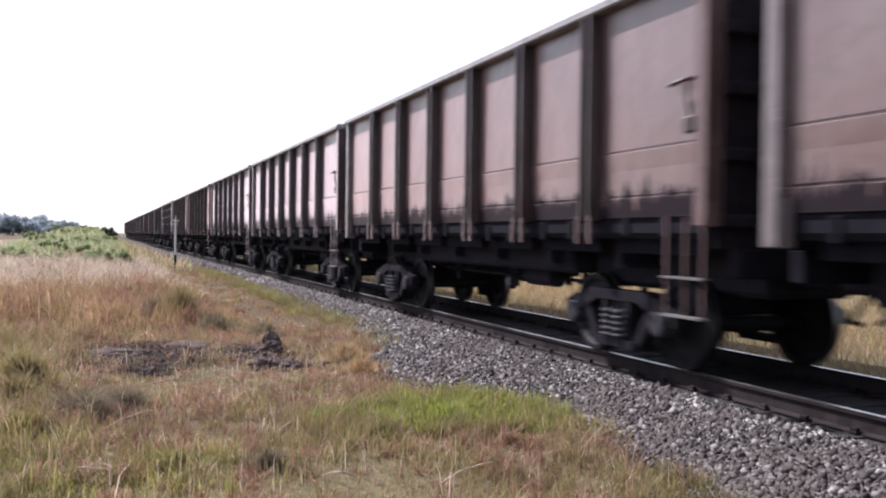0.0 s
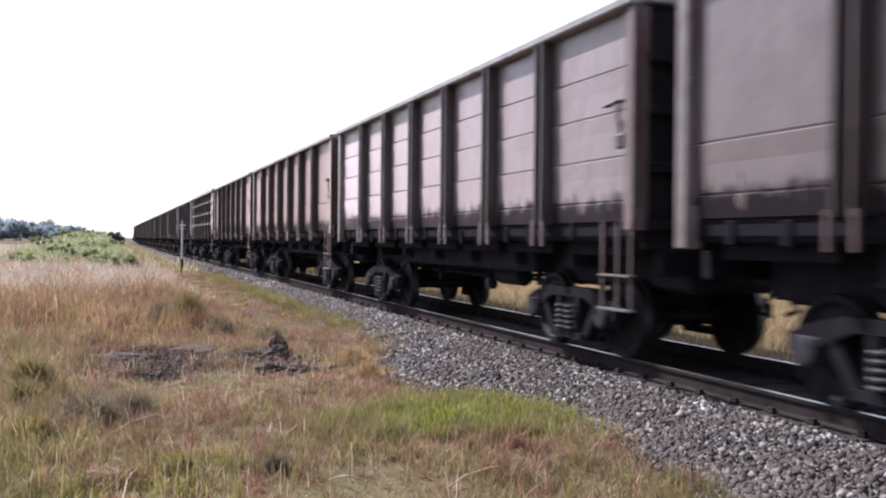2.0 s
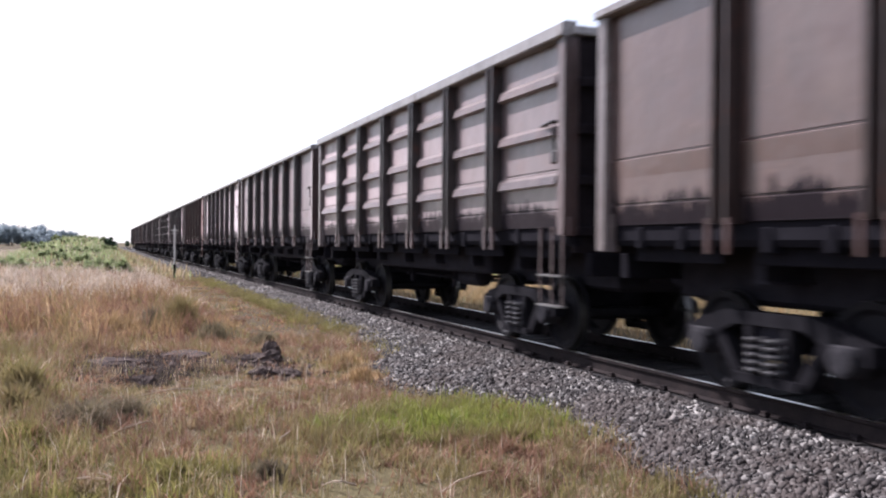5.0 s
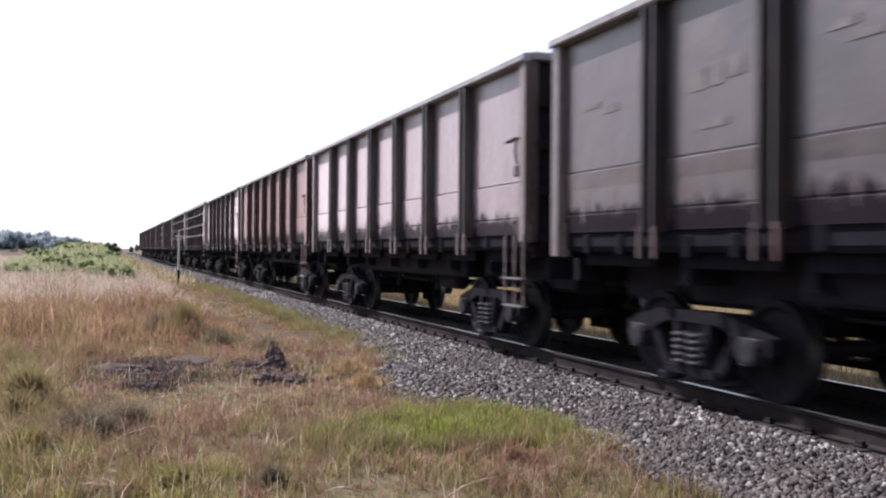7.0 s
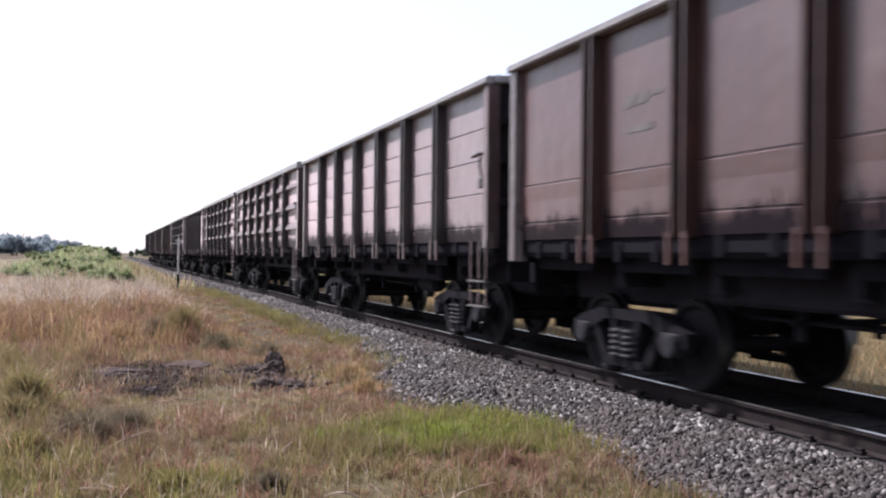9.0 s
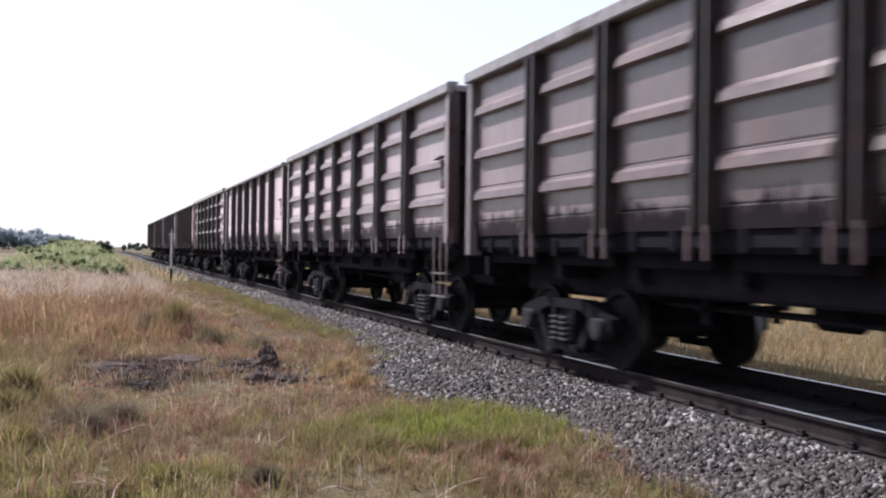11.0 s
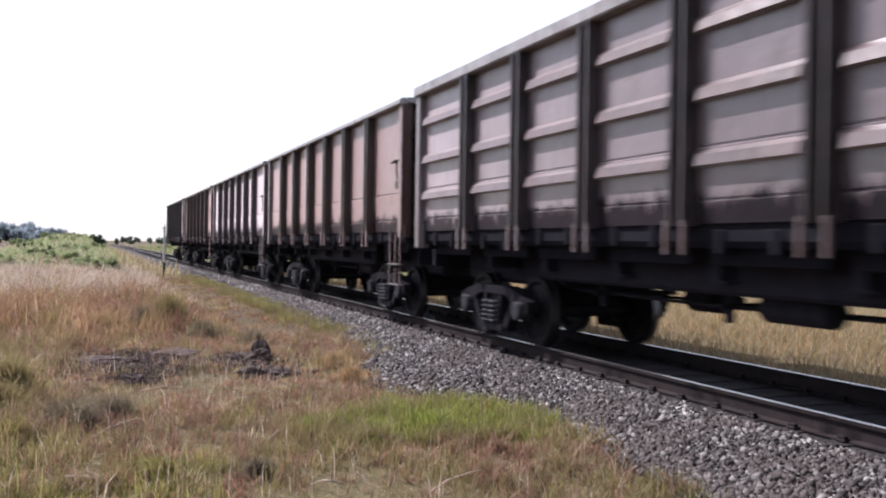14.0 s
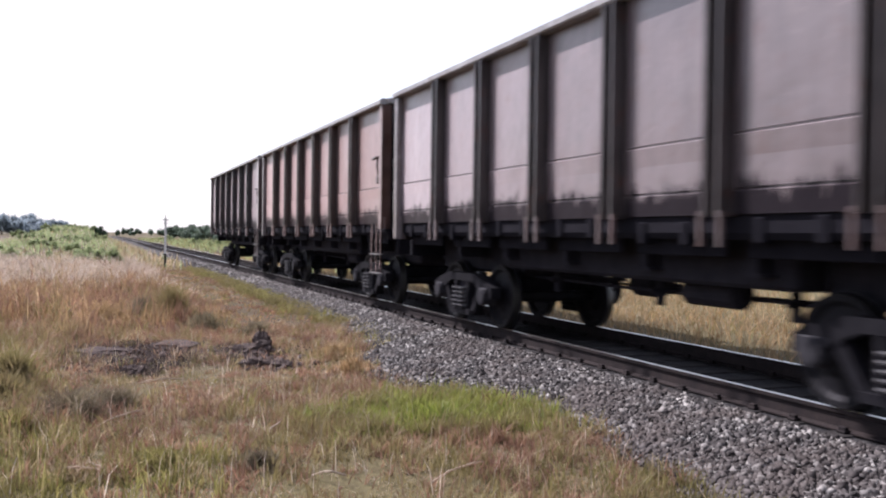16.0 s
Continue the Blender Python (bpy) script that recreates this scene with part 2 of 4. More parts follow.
def ground_mat():
    w = Mat("dry_meadow_soil", rough=0.95, spec=0.1)
    g = w.node("ShaderNodeNewGeometry")
    p = g.outputs["Position"]
    c = w.mix(w.ramp(w.noise(p, 0.35, 5), [(0.35, 0.0), (0.65, 1.0)]), (0.06, 0.040, 0.026), (0.055, 0.045, 0.024))
    c = w.mix(w.ramp(w.noise(p, 3.0, 6), [(0.4, 0.0), (0.7, 0.8)]), c, (0.056, 0.037, 0.022))
    c = w.mix(w.ramp(w.noise(p, 0.02, 4), [(0.45, 0.0), (0.6, 0.8)]), c, (0.13, 0.115, 0.055))
    c = w.mix(w.ramp(w.noise(p, 25.0, 4), [(0.4, 0.5), (0.6, 0.0)]), c, (0.043, 0.031, 0.019))
    spot = w.node("ShaderNodeVectorMath")      # a burnt spot
    spot.operation = "DISTANCE"
    spot.inputs[1].default_value = (-14.3, -5.3, -0.4)
    w.link(p, spot.inputs[0])
    edge = w.math("ADD", spot.outputs["Value"], w.math("MULTIPLY", w.noise(p, 1.8, 6, 0.7), 2.6))
    c = w.mix(w.ramp(w.math("MULTIPLY", edge, 0.2), [(0.38, 0.92), (0.60, 0.0)]), c, (0.022, 0.016, 0.014))
    w.colour(c)
    w.bump(w.noise(p, 12, 6), 0.6, 0.05)
    return w.m


def ballast_mat():
    w = Mat("ballast_bed", rough=0.95, spec=0.1)
    g = w.node("ShaderNodeNewGeometry")
    vor = w.node("ShaderNodeTexVoronoi")
    vor.inputs["Scale"].default_value = 17
    w.link(g.outputs["Position"], vor.inputs["Vector"])
    bw = w.node("ShaderNodeRGBToBW")
    w.link(vor.outputs["Color"], bw.inputs[0])
    c = w.ramp(bw.outputs[0], [(0.2, (0.028, 0.025, 0.025)), (0.55, (0.062, 0.056, 0.055)), (0.85, (0.136, 0.124, 0.118))])
    c = w.mix(w.ramp(vor.outputs["Distance"], [(0.3, 0.0), (0.8, 0.85)]), c, (0.019, 0.017, 0.016))
    sep = w.node("ShaderNodeSeparateXYZ")
    w.link(g.outputs["Position"], sep.inputs[0])
    off = w.math("ADD", w.math("ABSOLUTE", sep.outputs[1]), w.math("MULTIPLY", w.noise(g.outputs["Position"], 2.0), 0.5))
    c = w.mix(w.ramp(w.math("MULTIPLY", off, 0.5), [(0.55, 0.9), (0.75, 0.0)]), c, (0.020, 0.019, 0.021))   # oil between the rails
    w.colour(c)
    w.bump(w.math("SUBTRACT", 1.0, vor.outputs["Distance"]), 0.9, 0.03)
    return w.m


M_GROUND, M_BALLAST = ground_mat(), ballast_mat()


# ---------------------------------------------------------------- mesh helpers
def part(name, bm, material, parent=None, label="", smooth=False, at=None):
    me = bpy.data.meshes.new(name)
    bm.to_mesh(me)
    bm.free()
    return link_part(name, me, material, parent, label, smooth, at)


def link_part(name, me, material, parent=None, label="", smooth=False, at=None):
    if material is not None and not me.materials:
        me.materials.append(material)
    if smooth:
        for p in me.polygons:
            p.use_smooth = True
    ob = new(name, me)
    ob.parent = parent
    if at is not None:
        ob.matrix_basis = at
    if label:
        tagged(ob, label)
    return ob


def again(ob, parent, at):
    """One more piece on the same mesh."""
    o = new(ob.name.split(".")[0], ob.data)
    o.parent, o.matrix_basis = parent, at
    return o


def box(bm, x0, x1, y0, y1, z0, z1, bevel=0.0, m=None):
    vs = [bm.verts.new(Vector((x, y, z)) if m is None else m @ Vector((x, y, z))) for x in (x0, x1) for y in (y0, y1) for z in (z0, z1)]
    fs = [bm.faces.new([vs[i] for i in f]) for f in ((0, 1, 3, 2), (4, 6, 7, 5), (0, 4, 5, 1), (2, 3, 7, 6), (0, 2, 6, 4), (1, 5, 7, 3))]
    if bevel:
        edges = list({e for f in fs for e in f.edges})
        bmesh.ops.bevel(bm, geom=edges, offset=bevel, segments=1, affect="EDGES")
    return bm


def boxed(*a, **k):
    return box(bmesh.new(), *a, **k)


def sweep(bm, profile, x0, x1, axis="x"):
    """A closed profile of (u, v) drawn along an axis: x with (y, z), z with (x, y), y with (x, z)."""
    def at(s, u, v):
        return {"x": (s, u, v), "z": (u, v, s), "y": (u, s, v)}[axis]
    a = [bm.verts.new(at(x0, *p)) for p in profile]
    b = [bm.verts.new(at(x1, *p)) for p in profile]
    n = len(profile)
    for i in range(n):
        bm.faces.new((a[i], a[(i + 1) % n], b[(i + 1) % n], b[i]))
    bm.faces.new(a[::-1])
    bm.faces.new(b)
    bmesh.ops.recalc_face_normals(bm, faces=bm.faces)
    return bm


def lathe(bm, profile, steps=28, axis="y"):
    """Turn (along, radius) pairs round an axis."""
    rings = []
    for s, r in profile:
        ring = []
        for i in range(steps):
            a = 2 * math.pi * i / steps
            u, v = r * math.cos(a), r * math.sin(a)
            ring.append(bm.verts.new({"y": (u, s, v), "x": (s, u, v), "z": (u, v, s)}[axis]))
        rings.append(ring)
    for r0, r1 in zip(rings, rings[1:]):
        for i in range(steps):
            bm.faces.new((r0[i], r0[(i + 1) % steps], r1[(i + 1) % steps], r1[i]))
    bm.faces.new(rings[0][::-1])
    bm.faces.new(rings[-1])
    bmesh.ops.recalc_face_normals(bm, faces=bm.faces)
    return bm


def tube(bm, pts, r, n=8):
    rings = []
    for i, p in enumerate(pts):
        p = Vector(p)
        d = (Vector(pts[min(i + 1, len(pts) - 1)]) - Vector(pts[max(i - 1, 0)])).normalized()
        q = d.to_track_quat("Z", "Y")
        rings.append([bm.verts.new(p + q @ Vector((r * math.cos(2 * math.pi * k / n), r * math.sin(2 * math.pi * k / n), 0))) for k in range(n)])
    for r0, r1 in zip(rings, rings[1:]):
        for k in range(n):
            bm.faces.new((r0[k], r0[(k + 1) % n], r1[(k + 1) % n], r1[k]))
    bm.faces.new(rings[0][::-1])
    bm.faces.new(rings[-1])
    return bm


def array_mesh(name, verts, faces_flat, per):
    """A mesh out of numpy arrays; per: corners of every face."""
    me = bpy.data.meshes.new(name)
    nf = len(faces_flat) // per
    me.vertices.add(len(verts))
    me.vertices.foreach_set("co", np.ascontiguousarray(verts, dtype=np.float32).ravel())
    me.loops.add(len(faces_flat))
    me.loops.foreach_set("vertex_index", np.ascontiguousarray(faces_flat, dtype=np.int32))
    me.polygons.add(nf)
    me.polygons.foreach_set("loop_start", np.arange(0, nf * per, per, dtype=np.int32))
    me.update(calc_edges=True)
    return me


# ---------------------------------------------------------------- ground
rng = np.random.default_rng(7)


def wave(x, y):
    return (np.sin(x * 0.9 + 1.3 * np.sin(y * 0.7)) * np.sin(y * 1.1 + 0.4 * x) + 0.5 * np.sin(2.3 * x - 1.7 * y + 1.0) * np.sin(1.9 * y + 0.8 * x))


def toe(x):
    """Where the ballast's foot lies on the camera's side."""
    return np.interp(x, [-60, -36, -22, -18, -15.3, -12.8, -11.2, -10.2, -9.3, -8.7, -8.1, -6.6, -4.5], [-2.0, -1.85, -1.80, -1.92, -2.25, -2.75, -3.0, -3.0, -2.4, -2.0, -2.0, -2.35, -2.6]) + 0.07 * np.sin(x * 1.7) + 0.06 * np.sin(x * 4.1)


def ground_z(x, y):
    x, y = np.asarray(x, float), np.asarray(y, float)
    z = -0.37 + 0.035 * wave(x, y) * np.clip((np.abs(y) - 2.0) / 2, 0, 1)
    z = z - 0.04 * np.exp(-(((x + 13.0) / 1.6) ** 2 + ((y + 5.4) / 1.4) ** 2))
    z = z + 2.0 * np.clip((-x - 62) / 60, 0, 1) ** 1.2 * np.clip((-y - 3.6) / 4.0, 0, 1) * np.clip((17 + y) / 6, 0, 1)
    z = z - 0.25 * np.clip((np.abs(y) - 60) / 400, 0, 1)
    return z


def ground():
    xs = np.unique(np.concatenate([np.arange(-40, 12, 0.35), np.arange(-160, -40, 3), np.linspace(-3000, -160, 24), np.linspace(12, 3000, 30)]))
    ys = np.unique(np.concatenate([np.arange(-14, 14, 0.35), np.arange(-70, -14, 3), np.arange(14, 70, 3), np.linspace(-3000, -70, 24), np.linspace(70, 3000, 24)]))
    X, Y = np.meshgrid(xs, ys, indexing="ij")
    Z = ground_z(X, Y)
    n, m = X.shape
    i = np.arange((n - 1) * (m - 1))
    a = (i // (m - 1)) * m + i % (m - 1)
    f = np.stack([a, a + m, a + m + 1, a + 1], 1).ravel()
    me = array_mesh("ground", np.stack([X, Y, Z], -1).reshape(-1, 3), f, 4)
    ob = link_part("ground", me, M_GROUND, smooth=True)
    return tagged(ob, "dry summer meadow soil with straw-coloured cover", "ground", kind="structure")


ground()
X0, X1 = -330.0, 60.0


def bed():
    bm = bmesh.new()
    rows = []
    for x in np.concatenate([np.arange(X0, -40, 2.0), np.arange(-40, 12, 0.25), np.arange(12, X1 + 0.1, 2.0)]):
        t = min(float(toe(x)), -1.8)
        pts = [(t - 0.25, -0.46), (t, -0.36), (-1.62, -0.215), (-1.40, -0.195), (1.40, -0.195), (1.62, -0.215), (1.95, -0.36), (2.2, -0.46)]
        rows.append([bm.verts.new((x, y, z)) for y, z in pts])
    for a, b in zip(rows, rows[1:]):
        for k in range(7):
            bm.faces.new((a[k], b[k], b[k + 1], a[k + 1]))
    ob = part("ballast_bed", bm, M_BALLAST)
    return tagged(ob, "bed of grey crushed stone under the track", "ballast", kind="structure")


bed()


def rails():
    prof = [(-0.066, -0.178), (0.066, -0.178), (0.066, -0.166), (0.012, -0.150), (0.010, -0.045), (0.034, -0.034), (0.036, -0.006), (0.028, 0.0 - 0.003),
            (-0.028, -0.003), (-0.036, -0.006), (-0.034, -0.034), (-0.010, -0.045), (-0.012, -0.150), (-0.066, -0.166)]
    for y in (-0.795, 0.795):
        ob = part("rail", sweep(bmesh.new(), prof, X0, X1), M_RAIL, at=pose(0, y, 0))
        tagged(ob, "rusty steel rail with a polished running surface", "rail", "rails of the track", "structure")
        part("running_surface", boxed(X0, X1, -0.021, 0.021, -0.003, 0.0), M_SHINE, ob, "polished steel running surface")


rails()


def sleepers():
    prof = [(-0.14, -0.40), (0.14, -0.40), (0.13, -0.21), (0.11, -0.182), (-0.11, -0.182), (-0.13, -0.21)]
    first = part("sleeper", sweep(bmesh.new(), prof, -1.36, 1.36, "y"), M_SLEEPER)
    clip = boxed(-0.05, 0.05, -0.11, 0.11, -0.182, -0.155, 0.008)
    box(clip, -0.04, 0.04, -0.10, -0.055, -0.160, -0.128, 0.006)
    box(clip, -0.04, 0.04, 0.055, 0.10, -0.160, -0.128, 0.006)
    c = part("rail_clip", clip, M_RAIL, first, at=pose(0, -0.795, 0))
    again(c, first, pose(0, 0.795, 0))
    tagged(first, "dark oil-stained sleeper half sunk in the ballast", "sleeper", "sleepers of the track", "structure")
    first.matrix_basis = pose(5.0, 0, 0)
    for k in range(1, 240):
        copy_thing(first, pose(5.0 - 0.545 * k, 0.01 * math.sin(k * 2.3), 0, 0, 0, 0.4 * math.sin(k * 1.7)))


sleepers()


def rubble(x, y, z, size):
    """Broken lumps: dented boxes, each turned its own way."""
    count = len(x)
    base = np.array([(x, y, z) for x in (-1, 1) for y in (-1, 1) for z in (-1, 1)], float)
    quads = np.array(((0, 1, 3, 2), (4, 6, 7, 5), (0, 4, 5, 1), (2, 3, 7, 6), (0, 2, 6, 4), (1, 5, 7, 3)))
    s = size * (0.55 + 0.9 * rng.random((count, 1)) ** 2) * (0.3 + 1.1 * rng.random((count, 3)))
    wedge = np.where(base[None, :, 2:] > 0, 0.15 + 0.8 * rng.random((count, 1, 1)), 1.0) * np.array((1, 1, 0)) + np.array((0, 0, 1))
    V = base[None] * wedge * s[:, None] * (1 + 0.45 * (rng.random((count, 8, 1)) - 0.5)) * (1 + 0.75 * (rng.random((count, 8, 3)) - 0.5))
    q = rng.normal(size=(count, 4))
    q /= np.linalg.norm(q, axis=1, keepdims=True)
    w, a, b, c = q.T
    Rm = np.stack([1 - 2 * (b * b + c * c), 2 * (a * b - c * w), 2 * (a * c + b * w), 2 * (a * b + c * w), 1 - 2 * (a * a + c * c), 2 * (b * c - a * w),
                   2 * (a * c - b * w), 2 * (b * c + a * w), 1 - 2 * (a * a + b * b)], 1).reshape(-1, 3, 3)
    V = np.einsum("nij,nkj->nki", Rm, V) + np.stack([x, y, z], 1)[:, None]
    return V.reshape(-1, 3), (quads[None] + 8 * np.arange(count)[:, None, None]).reshape(-1)


def stones(name, count, x0, x1, side, size, label):
    u = rng.random(count) ** 1.4
    x = x1 + (x0 - x1) * u
    v = rng.random(count)
    t = toe(x)
    y0, y1 = t - 0.12, np.full(count, -1.12)
    v = np.where(rng.random(count) < 0.06, v * 0.2 - 0.12, v)
    y = y0 + (y1 - y0) * v
    foot = np.minimum(t, -1.8)
    z = np.where(y < -1.62, -0.36 + 0.145 * np.clip((y - foot) / (-1.62 - foot), -0.5, 1), np.interp(y, [-1.62, -1.40, -0.9], [-0.215, -0.19, -0.185])) + rng.random(count) * 0.03
    z = np.maximum(z, np.where(y < t, ground_z(x, y), -9) + 0.01)
    y = y * side
    V, F = rubble(x, y, z, size)
    ob = link_part(name, array_mesh(name, V, F, 4), M_STONE)
    return tagged(ob, label, "ballast stones", kind="stuff")


stones("ballast_stones", 98000, -34.0, -3.0, 1, 0.0195, "loose grey and brown crushed stones on the track's shoulder")
stones("ballast_stones", 9000, -75.0, -30.0, 1, 0.036, "loose grey crushed stones along the track")


# ---------------------------------------------------------------- plants
def blades(name, x, y, height, width, material, label, lean=0.35, droop=0.3):
    """Grass: every blade two bent segments."""
    n = len(x)
    z = ground_z(x, y) - 0.01
    a = rng.random(n) * 2 * np.pi
    dx, dy = np.cos(a), np.sin(a)
    t = rng.random(n) * 2 * np.pi
    k = lean * rng.random(n) * height
    lx, ly = np.cos(t) * k, np.sin(t) * k
    w = width * (0.6 + 0.8 * rng.random(n)) * 0.5
    root = np.stack([x, y, z], 1)
    side = np.stack([dx * w, dy * w, np.zeros(n)], 1)
    mid = root + np.stack([lx * 0.4, ly * 0.4, height * 0.6], 1)
    tip = root + np.stack([lx * (1 + droop), ly * (1 + droop), height * (1 - droop * 0.3 * rng.random(n))], 1)
    V = np.stack([root - side, root + side, mid + side * 0.8, mid - side * 0.8, tip], 1).reshape(-1, 3)
    i = 5 * np.arange(n)[:, None]
    F = np.stack([i + 0, i + 1, i + 2, i + 0, i + 2, i + 3, i + 3, i + 2, i + 4], 1).reshape(-1)
    ob = link_part(name, array_mesh(name, V, F, 3), material)
    return tagged(ob, label, "grass", kind="stuff")


def scatter(n, x0, x1, y0, y1):
    return x0 + (x1 - x0) * rng.random(n), y0 + (y1 - y0) * rng.random(n)


def tufted(n, x0, x1, y0, y1, tufts, spread):
    """Blades gathered in tufts; also gives each blade its tuft's own number between 0 and 1."""
    cx, cy = scatter(tufts, x0, x1, y0, y1)
    i = rng.integers(0, tufts, n)
    r = spread * (0.4 + 1.2 * rng.random(tufts))[i]
    return cx[i] + rng.normal(size=n) * r, cy[i] + rng.normal(size=n) * r, rng.random(tufts)[i]


def keep(x, y, weight):
    k = rng.random(len(x)) < weight
    return x[k], y[k]


def blob(x, y, cx, cy, rx, ry):
    return np.exp(-(((x - cx) / rx) ** 2 + ((y - cy) / ry) ** 2) ** 2)


def green_patch(x, y):
    return np.clip(blob(x, y, -8.5, -2.8, 1.1, 1.25) + 0.8 * blob(x, y, -8.1, -4.2, 0.7, 0.8), 0, 1)


def bare(x, y):
    return np.clip(blob(x, y, -14.0, -5.95, 1.5, 1.2) + blob(x, y, -13.6, -4.45, 1.3, 0.5) + 0.7 * blob(x, y, -12.3, -6.1, 0.45, 0.4) + 0.6 * blob(x, y, -13.8, -3.6, 0.5, 0.35), 0, 1)


def off_ballast(x, y, soft=0.35):
    return np.clip((toe(x) - 0.05 - y) / soft, 0, 1)


def meadow():
    # short mixed cover near by
    x, y, own = tufted(260000, -17, -3.5, -9.0, -1.7, 5600, 0.07)
    k = rng.random(len(x)) < off_ballast(x, y, 0.25) * (1 - 0.95 * bare(x, y)) * (0.7 + 0.3 * wave(x, y))
    x, y, own = x[k], y[k], own[k]
    g = green_patch(x, y)
    near = np.clip((x + 9.0) / 2.5, 0, 1)
    patch = 0.5 + 0.5 * np.sin(1.3 * x + 2.0 * np.sin(0.9 * y)) * np.sin(1.6 * y + 0.7 * x)
    left = np.clip((-y - 6.6) / 0.6, 0, 1)
    olive = 0.15 + 0.5 * near * (0.35 + 0.65 * patch) + 0.35 * left + 0.5 * np.clip(g * 2, 0, 1)
    kind = np.where((own * 3.7) % 1.0 < 0.92 * g * (0.75 + 0.35 * wave(2 * x, 2 * y)), 0, np.where(own < olive, 1, np.where(own < olive + (1 - olive) * (0.62 + 0.2 * patch), 2, 3)))
    h = (0.05 + 0.13 * rng.random(len(x)) ** 1.4) * (0.35 + 1.25 * ((own * 7.3) % 1.0) ** 1.5) * (1 + 0.6 * left)
    h = h * (1 - 0.6 * blob(x, y, -11.6, -5.4, 1.4, 1.7))
    h = np.where(g > 0.3, (0.08 + 0.12 * rng.random(len(x))) * (0.6 + 0.7 * ((own * 7.3) % 1.0)), h)
    for k, name, mat, label, up, wd in ((0, "green_grass", M_GREEN, "patch of fresh bright green grass beside the ballast", 1.0, 0.0095),
                                        (1, "olive_grass", M_OLIVE, "short yellow-green grass", 1.1, 0.0085),
                                        (2, "reddish_dry_grass", M_REDDISH, "matted reddish-brown dry grass", 0.9, 0.0085),
                                        (3, "straw_grass", M_STRAW, "short straw-coloured dry grass", 1.0, 0.007)):
        s = kind == k
        blades(name, x[s], y[s], h[s] * up, np.full(s.sum(), wd), mat, label, lean=1.3 if k > 1 else 0.7)
    # fallen straw lying flat
    x, y = scatter(7000, -17, -3.5, -9.0, -1.9)
    x, y = keep(x, y, off_ballast(x, y) * (1 - 0.25 * bare(x, y)) * (1 - 0.8 * green_patch(x, y)))
    blades("fallen_straw", x, y, np.full(len(x), 0.045), np.full(len(x), 0.006), M_CREAM, "pale straw lying between the tufts", lean=5.0)
    x, y = scatter(1000, -16, -4, -9.0, -2.3)
    x, y = keep(x, y, off_ballast(x, y) * (1 - 0.8 * bare(x, y)))
    blades("dry_stems", x, y, 0.16 + 0.20 * rng.random(len(x)), np.full(len(x), 0.005), M_CREAM, "single pale dry stems standing over the grass", lean=0.5)
    # sparse cover behind and beside the camera
    x, y = scatter(26000, -4.5, 9, -14, -2.6)
    x2, y2 = scatter(14000, -17, -4, -14, -9)
    x, y = np.concatenate([x, x2]), np.concatenate([y, y2])
    blades("sparse_grass", x, y, 0.06 + 0.14 * rng.random(len(x)), np.full(len(x), 0.014), M_REDDISH, "sparse dry grass on open ground", lean=1.2)
    # burnt litter round the bare spot
    x, y = scatter(40000, -15.5, -10.8, -7.6, -3.4)
    x, y = keep(x, y, np.clip(bare(x, y) * (0.75 + 0.45 * wave(2 * x, 2 * y)), 0, 1))
    blades("burnt_litter", x, y, 0.025 + 0.05 * rng.random(len(x)), np.full(len(x), 0.012), M_BURNT, "dark burnt stubble and litter on bare soil", lean=2.5)
    # tall grass further out
    x, y, own = tufted(95000, -48, -14.5, -15, -2.0, 5200, 0.13)
    k = rng.random(len(x)) < off_ballast(x, y, 0.5) * (1 - 0.97 * bare(x, y)) * np.clip((-x - 14.3) / 2.5, 0.2, 1)
    x, y, own = x[k], y[k], own[k]
    tall = np.clip((-y - 3.4) / 1.8, 0.16, 1) * np.clip((-x - 14.0) / 5, 0.25, 1)
    h = (0.16 + 0.40 * rng.random(len(x))) * tall * (0.4 + 1.1 * ((own * 7.3) % 1.0)) * (1 + 0.22 * wave(0.7 * x, 0.7 * y))
    far = np.clip((-x - 25) / 7, 0, 1)
    zone = 0.5 + 0.5 * np.sin(0.55 * x + 1.5 * np.sin(0.6 * y)) * np.sin(0.8 * y + 0.3 * x + 1.0)
    strip = np.clip((y + 4.6) / 1.2, 0, 1)
    a = 0.34 + 0.36 * zone
    b = a + 0.18 * (1 - zone) + 0.2 * strip
    c = 1 - 0.55 * far * (1 - strip)
    for name, mat, label, s in (("tall_reddish_grass", M_REDDISH, "tall reddish-brown dry grass", own < a * c),
                                ("tall_olive_grass", M_OLIVE, "tall yellow-green grass", (own >= a * c) & (own < b * c)),
                                ("tall_golden_grass", M_GOLD, "tall golden dry grass", (own >= b * c) & (own < c)),
                                ("cream_feather_grass", M_CREAM, "pale cream feathery seed heads of tall grass", own >= c)):
        blades(name, x[s], y[s], h[s] * (1.15 if mat is M_CREAM else 1.0), 0.010 + 0.0003 * -x[s], mat, label, lean=0.9)
    # weeds creeping into the ballast
    x, y, own = tufted(17000, -46, -13, -2.5, -1.55, 260, 0.13)
    x, y = keep(x, y, np.clip((-x - 12) / 6, 0, 1))
    blades("ballast_weeds", x, y, 0.08 + 0.14 * rng.random(len(x)), np.full(len(x), 0.010), M_OLIVE, "yellow-green weeds growing through the ballast", lean=0.9)
    # far meadow, thinner and wider
    x, y, own = tufted(52000, -170, -44, -40, -2.2, 6000, 0.35)
    k = rng.random(len(x)) < off_ballast(x, y, 1.0) * np.clip(1.2 + (y - 0.12 * x) / 25.0, 0.1, 1)
    x, y, own = x[k], y[k], own[k]
    h = (0.2 + 0.35 * rng.random(len(x))) * (0.5 + own)
